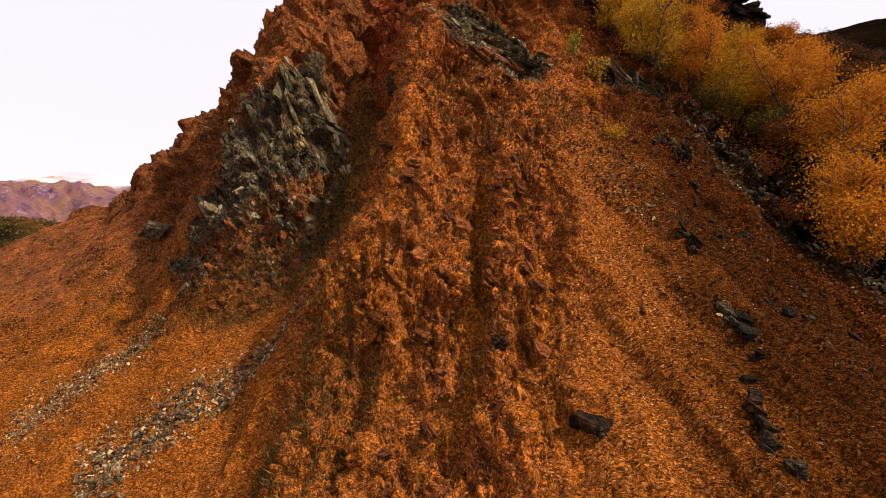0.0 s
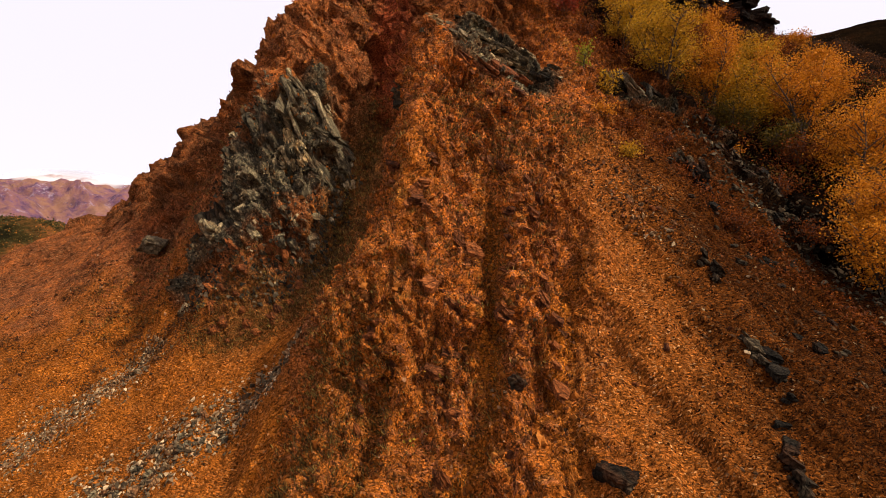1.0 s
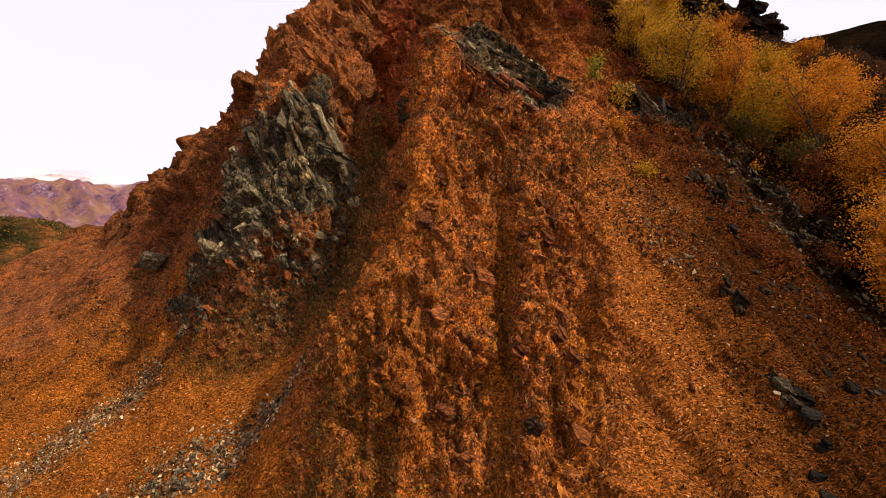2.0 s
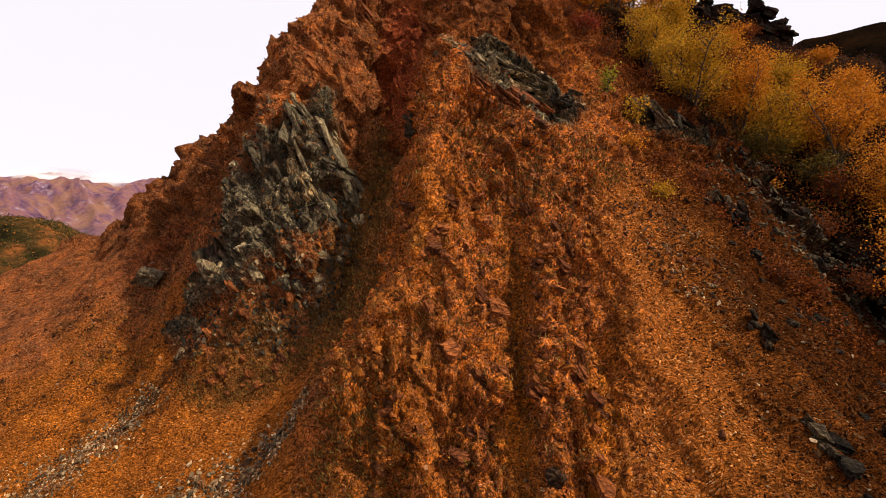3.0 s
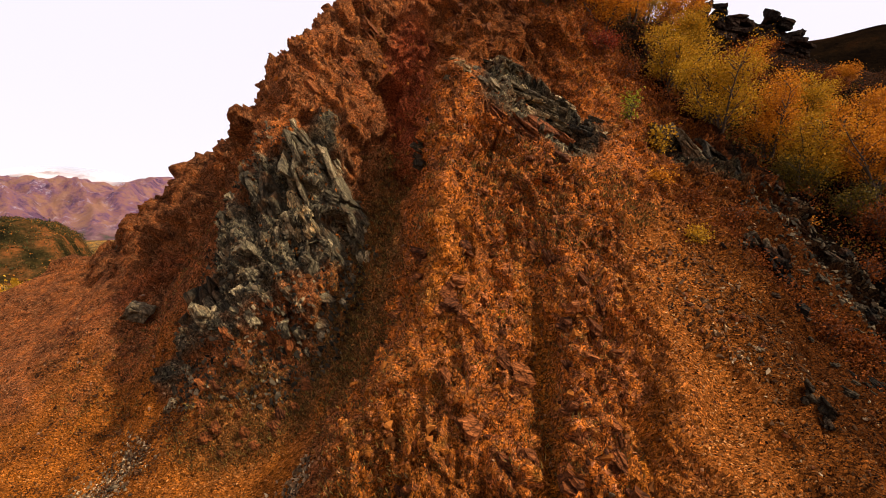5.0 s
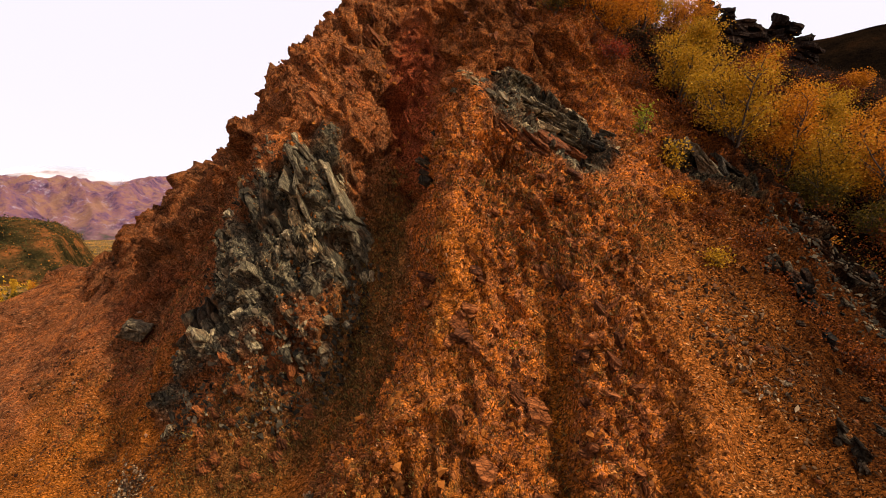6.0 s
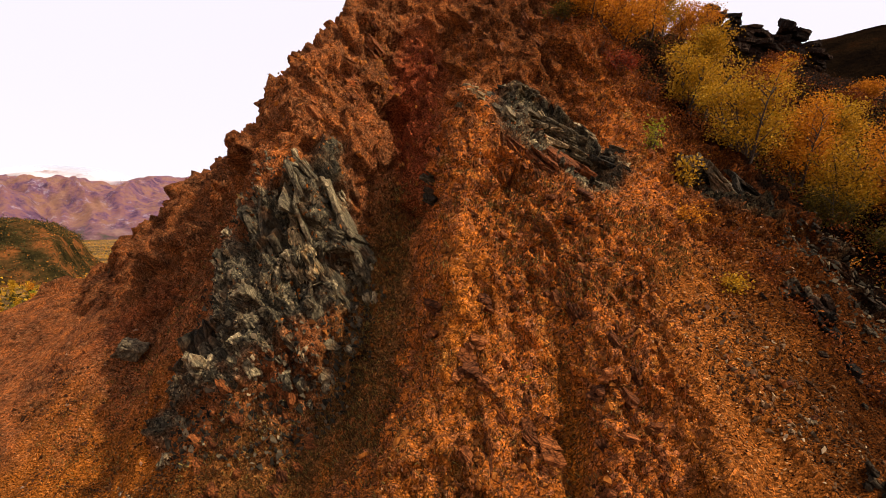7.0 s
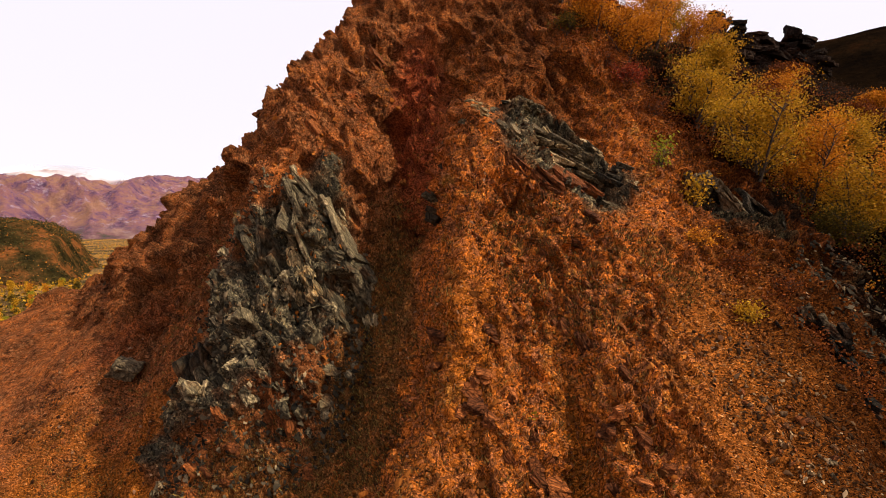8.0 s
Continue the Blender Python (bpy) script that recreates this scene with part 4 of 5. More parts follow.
outcrop("dark jagged plates over the crag", 41, strewn(rng, 110, -7.0, 20.6, 3.0, 1.8, 8), grey_rock, (0.72, -0.50, 0.48), DIP, (0.35, 1.1), 0.2, 0.2)
outcrop("pale plates along the crag's edge", 42, strung(rng, 10, ((-7.4, 21.2), (-6.9, 20.7), (-6.7, 20.4)), 0.15, 0.3), pale_rock, (0.72, -0.50, 0.48), DIP, (0.5, 1.1), 0.08, 0.12)
outcrop("loose grey plates round the crag's foot", 21, strung(rng, 18, ((-8.6, 19.0), (-7.2, 18.8), (-5.6, 18.9)), 0.4, 0.4) + strung(rng, 10, ((-10.4, 19.4), (-10.8, 18.8)), 0.4, 0.4), grey_rock, (0.70, -0.55, 0.46), DIP, (0.3, 0.8), 0.15)
outcrop("pale broken plates at the ledges' head", 43, strewn(rng, 12, -0.9, 21.6, 0.5, 0.5), pale_rock, (0.40, -0.45, 0.80), (0.84, 0.05, -0.52), (0.3, 0.6), 0.0)
outcrop("thin grey plates along the ledges", 22, strewn(rng, 64, 1.6, 22.0, 2.9, 1.1, -8), ledge_rock, (0.40, -0.45, 0.80), (0.84, 0.05, -0.52), (0.35, 0.9), 0.08)
outcrop("dark broken rock ledges under the shrubs in the gully", 24, strung(rng, 34, ((9.4, 20.9), (11.2, 18.6), (12.4, 16.4)), 0.5, 0.5), dark_rock, (0.35, -0.5, 0.8), (0.75, -0.2, -0.6), (0.35, 0.95))
outcrop("reddish broken ledges above the crag", 27, strewn(rng, 26, -6.6, 25.4, 2.2, 2.6), rust_rock, (0.70, -0.50, 0.5), DIP, (0.6, 1.6), 0.22)
outcrop("dark brown rock rib at the top of the face", 28, strewn(rng, 26, 0.6, 25.4, 2.0, 2.0), rust_rock, (0.40, -0.6, 0.7), (0.6, 0.1, -0.8), (0.5, 1.3), 0.2)
outcrop("low rusty ledges on the loose slope", 29, strewn(rng, 14, -18.2, 24.0, 1.4, 0.8) + strewn(rng, 8, -15.8, 22.0, 1.0, 0.6), rust_rock, (0.3, -0.6, 0.75), (0.8, 0.1, -0.5), (0.4, 1.0), 0.2)
outcrop("jagged rusty plates standing out of the rib", 31, strewn(rng, 46, -1.0, 14.0, 1.6, 4.6) + strewn(rng, 26, 2.1, 14.6, 0.7, 3.6) + strewn(rng, 22, 0.6, 18.6, 2.4, 1.4), rust_rock, (0.45, -0.5, 0.70), (0.60, -0.1, -0.8), (0.3, 0.75), -0.04)
outcrop("broken rusty plates below the crag", 32, strewn(rng, 26, -7.6, 18.0, 2.2, 0.9), rust_rock, (0.45, -0.5, 0.70), DIP, (0.3, 0.7), -0.02)
outcrop("dark slate pieces breaking through the scree", 33, strung(rng, 34, ((7.6, 18.6), (8.6, 16.6), (9.6, 14.4), (9.8, 12.0)), 1.3, 1.8), dark_rock, (0.35, -0.5, 0.8), (0.80, -0.2, -0.5), (0.2, 0.6), -0.04)
crag_of("boulder", "big dark boulder half buried below the shrubs", 8, dark_rock, (0.5, 0.2, -0.8), (0.8, -0.3, 0.5), (
    ((8.45, 18.0, 26.8), (0.62, 0.36, 0.5)), ((8.55, 17.75, 26.3), (0.45, 0.25, 0.4)), ((8.2, 18.35, 27.4), (0.45, 0.22, 0.35))))
crag_of("boulder", "pair of black angular shards in the scree", 14, dark_rock, (0.62, 0.2, -0.75), (0.75, -0.3, 0.55), (
    (tuple(ground_at(6.95, 14.4)[0]), (0.42, 0.16, 0.30)), (tuple(ground_at(7.2, 14.25)[0]), (0.40, 0.14, 0.28)), (tuple(ground_at(7.05, 13.9)[0]), (0.24, 0.10, 0.2))))
row = []
for x, y, s in ((6.95, 12.35, 0.26), (7.15, 12.1, 0.30), (7.4, 12.0, 0.26), (7.1, 11.8, 0.24), (7.25, 11.45, 0.30), (7.3, 11.05, 0.18), (6.85, 10.45, 0.22), (6.6, 10.0, 0.26), (6.5, 9.7, 0.28), (6.45, 9.4, 0.26), (6.5, 9.1, 0.26), (6.7, 8.8, 0.2)):
    at = ground_at(x, y)[0]
    row.append(((at.x, at.y, at.z), (s * 1.25, s * 0.55, s * 0.9)))
crag_of("rock_outcrop", "row of black slate blocks in the scree", 9, dark_rock, (0.93, 0.2, -0.3), (0.3, -0.35, 0.9), row, 14)


# the tor on the ridge line
tor_rock = make_stone("black_rock", ((0.15, (0.0066, 0.0047, 0.0036)), (0.6, (0.0220, 0.0133, 0.0090)), (0.9, (0.0660, 0.0380, 0.0234))), (0.0352, 0.0152, 0.0072), 0.05, 0.95)
crag_of("rock_tor", "black craggy rock tor on the ridge line", 12, tor_rock, (1.0, 0.1, -0.25), (0.25, -0.1, 1.0), (
    ((17.2, 43.0, 44.50), (0.8, 1.5, 0.9)), ((17.9, 43.2, 43.80), (0.9, 1.5, 1.0)), ((19.0, 43.0, 44.00), (0.8, 1.4, 0.9)), ((19.9, 43.2, 43.00), (1.2, 1.4, 1.0)), ((21.2, 43.1, 42.80), (1.0, 1.3, 0.9)),
    ((22.8, 43.0, 43.20), (0.8, 1.5, 0.9)), ((23.6, 43.1, 42.60), (0.9, 1.3, 0.9)), ((24.5, 43.0, 41.90), (0.9, 1.4, 0.9)), ((25.3, 43.1, 41.20), (0.9, 1.1, 0.9)),
    ((18.6, 43.4, 42.20), (2.0, 1.6, 1.1)), ((21.0, 43.4, 41.60), (2.0, 1.6, 1.1)), ((23.3, 43.4, 41.20), (2.0, 1.5, 1.1)), ((16.6, 43.3, 42.60), (1.0, 1.4, 1.0)), ((20.0, 43.7, 41.2), (2.8, 2.0, 1.2)), ((24.0, 43.7, 40.8), (2.4, 1.7, 1.2)),
    ((18.2, 43.8, 43.0), (1.5, 1.4, 1.0)), ((20.4, 43.8, 42.6), (1.7, 1.2, 1.0)), ((22.6, 43.8, 42.4), (1.6, 1.3, 1.0)), ((24.2, 43.8, 41.6), (1.4, 1.2, 1.0))), 7)


def boulder(label, x, y, size, surface, seed, lift=0.15):
    r = random.Random(seed)
    at, n = ground_at(x, y)
    verts, faces = plate_shape(np.random.RandomState(600 + seed), 0.46, 0.46, 0.34, 4)
    ob = new("boulder", mesh_of("boulder", (verts * (1, 1, 0.9)).tolist(), faces, surface))
    ob.matrix_world = Matrix.Translation(at + n * size * lift) @ pose(0, 0, 0, r.uniform(-25, 25), r.uniform(-25, 25), r.uniform(0, 360)) @ Matrix.Diagonal((size, size * 1.25, size, 1))
    return tagged(ob, label, "boulder")


boulder("dark weathered boulder on the orange slope", -14.9, 23.6, 1.15, slate_rock, 1, 0.32)
boulder("small dark boulder on the spur's edge", -22.2, 31.8, 0.8, slate_rock, 2)
boulder("dark rock lodged in the gully", 1.5, 11.35, 0.5, dark_rock, 6)
boulder("dark crumbling boulder on the lower slope", 3.1, 9.75, 0.75, dark_rock, 7)
boulder("pale stone among the rusty blocks", 1.65, 20.5, 0.42, scree_rock, 8)


# ---- shrubs and trees ----
def make_leaf(name, stops):
    g = Graph(name, 0.7, 0.08)
    colour = g.ramp(g.island(), *stops)
    g.l.new(colour, g.b.inputs["Base Color"])
    t = g.n.new("ShaderNodeBsdfTranslucent")
    g.l.new(colour, t.inputs["Color"])
    s = g.n.new("ShaderNodeMixShader")
    s.inputs[0].default_value = 0.22
    g.l.new(g.b.outputs[0], s.inputs[1])
    g.l.new(t.outputs[0], s.inputs[2])
    out = next(n for n in g.n if n.type == "OUTPUT_MATERIAL")
    g.l.new(s.outputs[0], out.inputs["Surface"])
    return g.m


def make_bark():
    g = Graph("grey_bark", 0.85, 0.2)
    return g.done(g.ramp(g.noise(9, 5, 0.7, ((1, 1, 0.3), (0, 0, 0))), (0.35, (0.022, 0.014, 0.010)), (0.7, (0.11, 0.075, 0.050))))


bark = make_bark()
yellow_leaf = make_leaf("yellow_leaves", ((0.0, (0.21, 0.105, 0.006)), (0.5, (0.43, 0.215, 0.010)), (0.85, (0.62, 0.32, 0.018)), (1.0, (0.30, 0.20, 0.015))))
orange_leaf = make_leaf("orange_leaves", ((0.0, (0.2185, 0.0713, 0.0057)), (0.5, (0.4830, 0.1667, 0.0092)), (0.85, (0.7360, 0.2875, 0.0149)), (1.0, (0.5060, 0.2070, 0.0161))))
rust_leaf = make_leaf("rust_leaves", ((0.0, (0.056, 0.014, 0.0036)), (0.6, (0.150, 0.036, 0.0054)), (1.0, (0.270, 0.072, 0.0084))))
olive_leaf = make_leaf("olive_leaves", ((0.0, (0.035, 0.025, 0.0036)), (0.6, (0.091, 0.063, 0.0072)), (1.0, (0.210, 0.120, 0.0120))))
lime_leaf = make_leaf("lime_leaves", ((0.0, (0.12, 0.13, 0.010)), (0.6, (0.27, 0.25, 0.018)), (1.0, (0.42, 0.34, 0.03))))
moss_leaf = make_leaf("moss_leaves", ((0.0, (0.07, 0.045, 0.006)), (0.6, (0.20, 0.13, 0.010)), (1.0, (0.32, 0.20, 0.02))))
heath_leaf = make_leaf("heath_leaves", ((0.0, (0.008, 0.004, 0.002)), (0.6, (0.026, 0.011, 0.004)), (0.92, (0.06, 0.022, 0.006)), (1.0, (0.20, 0.08, 0.012))))
brown_leaf = make_leaf("brown_leaves", ((0.0, (0.020, 0.009, 0.004)), (0.6, (0.060, 0.024, 0.008)), (1.0, (0.13, 0.055, 0.014))))
red_leaf = make_leaf("red_leaves", ((0.0, (0.08, 0.010, 0.006)), (0.6, (0.20, 0.026, 0.010)), (1.0, (0.36, 0.06, 0.015))))


def tube(verts, faces, a, b, ra, rb, sides=5):
    """A tapered stick from a to b."""
    z = (b - a).normalized()
    x = z.orthogonal().normalized()
    y = z.cross(x)
    start = len(verts)
    for p, r in ((a, ra), (b, rb)):
        for k in range(sides):
            t = 2 * math.pi * k / sides
            verts.append(tuple(p + x * (r * math.cos(t)) + y * (r * math.sin(t))))
    for k in range(sides):
        n = (k + 1) % sides
        faces.append((start + k, start + n, start + sides + n, start + sides + k))


def leaf(verts, faces, at, r, size):
    """A small folded leaf."""
    d = Vector((r.gauss(0, 1), r.gauss(0, 1), r.gauss(0, 0.8))).normalized()
    s = d.orthogonal().normalized()
    s.rotate(Matrix.Rotation(r.uniform(0, 6.3), 3, d))
    n, up = len(verts), d.cross(s) * size * 0.15
    verts += [tuple(at), tuple(at + d * size * 0.5 + s * size * 0.36 + up), tuple(at + d * size), tuple(at + d * size * 0.5 - s * size * 0.36 + up)]
    faces.append((n, n + 1, n + 2, n + 3))


def tree_meshes(seed, height, spread, stems, leaves, leaf_size, foliage, bare=0.2):
    """Wood and leaves of a many-stemmed small tree with its foot at the origin."""
    r = random.Random(seed)
    wv, wf, lv, lf, tips = [], [], [], [], []
    for k in range(stems):
        a = 2 * math.pi * (k + r.uniform(-0.3, 0.3)) / stems
        p, up = Vector((0, 0, -0.25)), Vector((math.cos(a) * spread * r.uniform(0.2, 0.9), math.sin(a) * spread * r.uniform(0.2, 0.9), height)).normalized()
        long, width, parts = height * r.uniform(0.65, 1.0), 0.018 * height * r.uniform(0.7, 1.1), 5
        for s in range(parts):
            up = (up + Vector((r.gauss(0, 0.12), r.gauss(0, 0.12), 0.06))).normalized()
            q = p + up * (long / parts)
            tube(wv, wf, p, q, width * (1 - s / parts) + 0.008, width * (1 - (s + 1) / parts) + 0.006)
            if s >= 1:
                for _ in range(r.randint(3, 5)):
                    b = r.uniform(0, 6.3)
                    out = (Vector((math.cos(b), math.sin(b), r.uniform(0.1, 0.9))) + up * 0.4).normalized()
                    start = p.lerp(q, r.random())
                    tip = start + out * spread * r.uniform(0.3, 0.85) * (1.15 - 0.5 * s / parts)
                    mid = start.lerp(tip, 0.5) + Vector((r.gauss(0, 0.05), r.gauss(0, 0.05), 0.05)) * spread
                    tube(wv, wf, start, mid, width * 0.35, width * 0.22, 4)
                    tube(wv, wf, mid, tip, width * 0.22, 0.004, 4)
                    tips += [(mid, 0.20), (tip, 0.26), (mid.lerp(tip, 0.5), 0.22)]
            p = q
        tips.append((p, 0.25))
    gaps = [t for t in tips if r.random() > bare]
    for _ in range(leaves):
        at, blur = r.choice(gaps)
        blur *= 0.55 + 0.13 * height
        leaf(lv, lf, at + Vector((r.triangular(-2, 2), r.triangular(-2, 2), r.triangular(-1.7, 1.7))) * blur, r, leaf_size * r.uniform(0.7, 1.3))
    return mesh_of("trunk", wv, wf, bark, True), mesh_of("crown", lv, lf, foliage)


def plant(kind, label, category, group, meshes, x, y, turn=0.0, scale=1.0, sunk=0.05):
    at, _ = ground_at(x, y)
    thing = empty(kind, at - Vector((0, 0, sunk)), label, category, group)
    hang("trunk", meshes[0], thing, Matrix.Identity(4))
    hang("crown", meshes[1], thing, Matrix.Identity(4))
    thing.matrix_world = Matrix.Translation(thing.location) @ pose(0, 0, 0, 0, 0, turn) @ Matrix.Scale(scale, 4)
    return thing


YELLOW = "small autumn trees on the steep bank"
for seed, x, y, height, spread, stems, count, size, foliage, label in (
    (1, 9.4, 23.6, 4.3, 2.1, 7, 5200, 0.13, yellow_leaf, "golden yellow birch with many thin stems"),
    (2, 11.9, 24.6, 4.2, 1.7, 6, 4200, 0.13, orange_leaf, "amber-leaved birch leaning over the bank"),
    (3, 13.1, 23.3, 3.9, 1.7, 6, 4200, 0.13, yellow_leaf, "yellow-orange birch above the dark ledges"),
    (4, 15.2, 23.2, 4.0, 2.2, 7, 5000, 0.13, orange_leaf, "broad orange birch on the bank"),
    (5, 15.0, 19.8, 3.6, 2.0, 7, 4600, 0.12, orange_leaf, "deep orange birch over the gully"),
    (6, 13.8, 17.0, 3.0, 1.9, 7, 4200, 0.12, orange_leaf, "rusty orange shrub hanging over the gully"),
    (7, 12.4, 23.0, 2.4, 1.4, 6, 2600, 0.12, olive_leaf, "olive-green willow shrub below the birches"),
    (8, 15.6, 27.6, 2.7, 1.6, 6, 3600, 0.14, yellow_leaf, "yellow birch high on the bank"),
    (9, 17.6, 25.2, 2.6, 1.6, 6, 3600, 0.14, orange_leaf, "orange birch at the bank's far end"),
    (10, 12.8, 28.6, 3.0, 1.6, 6, 3000, 0.14, rust_leaf, "thin rust-brown birch high on the bank"),
    (11, 9.9, 27.4, 3.2, 1.7, 6, 3600, 0.14, yellow_leaf, "yellow birch below the ridge"),
    (12, 6.0, 27.4, 3.2, 1.7, 6, 3200, 0.14, orange_leaf, "orange birch under the summit rocks"),
    (13, 8.0, 30.4, 3.6, 1.7, 6, 3000, 0.15, orange_leaf, "thin orange birch near the ridge"),
    (14, 10.4, 34.4, 3.6, 1.6, 6, 2600, 0.15, yellow_leaf, "sparse yellow birch against the sky"),
    (15, 12.6, 36.6, 3.4, 1.6, 6, 2400, 0.15, orange_leaf, "sparse orange birch against the sky"),
    (16, 16.6, 20.6, 3.4, 2.0, 6, 3600, 0.13, orange_leaf, "orange birch at the edge of the gully"),
    (17, 15.2, 15.8, 3.0, 1.9, 6, 3200, 0.13, orange_leaf, "orange shrub low in the gully"),
    (30, 12.9, 15.4, 2.6, 1.8, 7, 3400, 0.12, orange_leaf, "orange shrub leaning out over the scree"),
    (18, 18.8, 31.0, 1.5, 1.2, 6, 2600, 0.15, rust_leaf, "rust-brown birch below the tor"),
    (19, 8.4, 26.0, 3.4, 1.7, 6, 3000, 0.14, yellow_leaf, "yellow birch below the upper shrubs"),
    (20, 14.0, 30.6, 2.1, 1.4, 6, 2800, 0.15, orange_leaf, "orange birch on the upper bank"),
    (21, 16.4, 33.6, 1.3, 1.2, 6, 2600, 0.15, rust_leaf, "brown birch near the ridge"),
    (22, 19.4, 28.0, 1.9, 1.5, 6, 2600, 0.15, orange_leaf, "amber birch on the far bank"),
    (23, 21.4, 33.6, 1.0, 1.1, 6, 2400, 0.16, orange_leaf, "amber birch under the tor"),
    (24, 11.4, 31.4, 2.2, 1.4, 6, 2600, 0.15, yellow_leaf, "yellow birch on the upper bank"),
    (25, 5.0, 29.6, 3.0, 1.6, 6, 2400, 0.15, orange_leaf, "orange birch by the summit rocks"),
    (26, 14.6, 39.0, 3.2, 1.6, 6, 2200, 0.16, orange_leaf, "orange birch on the ridge line"),
    (27, 19.8, 22.6, 2.6, 1.7, 6, 2800, 0.14, orange_leaf, "orange birch over the far gully"),
    (28, 4.4, 27.0, 2.4, 1.5, 6, 2400, 0.14, orange_leaf, "orange birch above the crest ledges"),
    (29, 3.0, 27.8, 2.2, 1.4, 6, 2000, 0.14, yellow_leaf, "small yellow birch above the crest ledges"),
):
    plant("birch_tree", label, "tree", YELLOW, tree_meshes(seed, height, spread, stems, int(count * 2.2), size * 0.62, foliage), x, y)

LOW = "low shrubs on the slope"
for seed, x, y, height, spread, stems, count, size, foliage, label in (
    (31, 5.4, 22.6, 1.3, 0.5, 4, 260, 0.11, lime_leaf, "sparse yellow-green sapling among dark rocks"),
    (32, 6.4, 21.6, 1.1, 0.8, 5, 420, 0.11, yellow_leaf, "sparse golden sapling beside the outcrop"),
    (33, 5.6, 19.9, 0.6, 0.7, 7, 900, 0.07, orange_leaf, "low orange shrub on the scree edge"),
    (34, 6.6, 19.4, 0.6, 0.7, 7, 800, 0.07, rust_leaf, "low brown shrub on the scree edge"),
    (35, 5.95, 17.9, 0.5, 0.45, 7, 700, 0.07, yellow_leaf, "low yellow shrub on the scree"),
    (36, 8.9, 16.5, 0.7, 0.8, 8, 1100, 0.07, rust_leaf, "dry red-brown shrub on the scree"),
    (37, 7.6, 19.0, 0.6, 0.7, 7, 800, 0.07, rust_leaf, "dry brown shrub beside the boulder"),
    (38, 10.0, 16.6, 0.7, 0.7, 7, 900, 0.08, rust_leaf, "dry brown shrub at the gully's edge"),
    (39, 4.6, 26.0, 1.0, 1.0, 7, 1300, 0.08, rust_leaf, "rusty shrub on the upper ledges"),
    (40, 5.4, 25.7, 1.0, 1.0, 7, 1300, 0.08, red_leaf, "crimson shrub on the upper ledges"),
    (41, 6.2, 25.0, 0.9, 0.9, 7, 1100, 0.08, rust_leaf, "rusty shrub above the outcrop"),
    (42, 3.0, 26.6, 0.9, 0.9, 7, 1000, 0.08, olive_leaf, "olive shrub on the rock rib"),
    (43, 11.0, 20.9, 0.7, 0.6, 6, 300, 0.08, orange_leaf, "orange shrub rooted in the ledges"),
    (44, 12.0, 19.4, 1.0, 0.9, 6, 1000, 0.08, rust_leaf, "rusty shrub beside the gully"),
    (45, 11.9, 17.4, 0.9, 0.9, 6, 900, 0.08, rust_leaf, "brown shrub beside the gully"),
    (46, 14.2, 26.2, 1.6, 1.4, 6, 1500, 0.1, rust_leaf, "brown shrub between the birches"),
    (47, 11.4, 26.4, 1.5, 1.3, 6, 1500, 0.1, olive_leaf, "olive shrub between the birches"),
    (48, 14.6, 24.9, 1.5, 1.3, 6, 1400, 0.1, rust_leaf, "rust shrub between the birches"),
    (49, 13.6, 22.2, 1.4, 1.1, 6, 1300, 0.1, olive_leaf, "olive shrub under the birches"),
    (50, 14.3, 21.4, 1.4, 1.2, 6, 1400, 0.1, rust_leaf, "brown shrub under the birches"),
):
    plant("shrub", label, "shrub", LOW, tree_meshes(seed, height, spread, stems, count, size, foliage, 0.1), x, y)


def undergrowth(name, label, spots, tall, blade, surface, seed, tuft=7):
    """Countless leaves or dry blades in tufts on the ground, in one mesh."""
    r = random.Random(seed)
    verts, faces = [], []
    for x, y in spots:
        at, n = ground_at(x, y)
        for _ in range(tuft):
            foot = at + Vector((r.gauss(0, 0.09), r.gauss(0, 0.09), -0.03))
            if blade:
                tip = foot + (n * 0.6 + Vector((r.gauss(0, 0.45), r.gauss(0, 0.45), 0.7))).normalized() * tall * r.uniform(0.5, 1.3)
                across = (tip - foot).cross(Vector((r.gauss(0, 1), r.gauss(0, 1), r.gauss(0, 1)))).normalized() * blade
                k = len(verts)
                bend = foot.lerp(tip, 0.6) + n * tall * 0.08
                verts += [tuple(foot - across), tuple(foot + across), tuple(bend + across * 0.6), tuple(tip), tuple(bend - across * 0.6)]
                faces.append((k, k + 1, k + 2, k + 3, k + 4))
            else:
                leaf(verts, faces, foot + Vector((r.gauss(0, 0.12), r.gauss(0, 0.12), tall * r.random() ** 1.5)), r, 0.08 * r.uniform(0.7, 1.4))
    ob = new(name, mesh_of(name, verts, faces, surface))
    return tagged(ob, label, "undergrowth", kind="stuff")


hill_leaf = make_leaf("hill_leaves", ((0.0, (0.020, 0.022, 0.007)), (0.6, (0.070, 0.060, 0.016)), (0.82, (0.17, 0.080, 0.020)), (1.0, (0.46, 0.16, 0.022))))
dry_blade = make_leaf("dry_grass", ((0.0, (0.030, 0.016, 0.006)), (0.5, (0.085, 0.046, 0.012)), (0.85, (0.17, 0.10, 0.022)), (1.0, (0.30, 0.20, 0.05))))
grow_rng = random.Random(81)
undergrowth("undergrowth", "rusty brush under the birches", [p for p in strewn(grow_rng, 5200, 14.0, 26.0, 8.5, 12.0, 20) if p[0] > max(16.2 - 0.38 * p[1], 10.4 + 0.9 * (22.5 - p[1]))], 0.7, 0, rust_leaf, 82, 9)
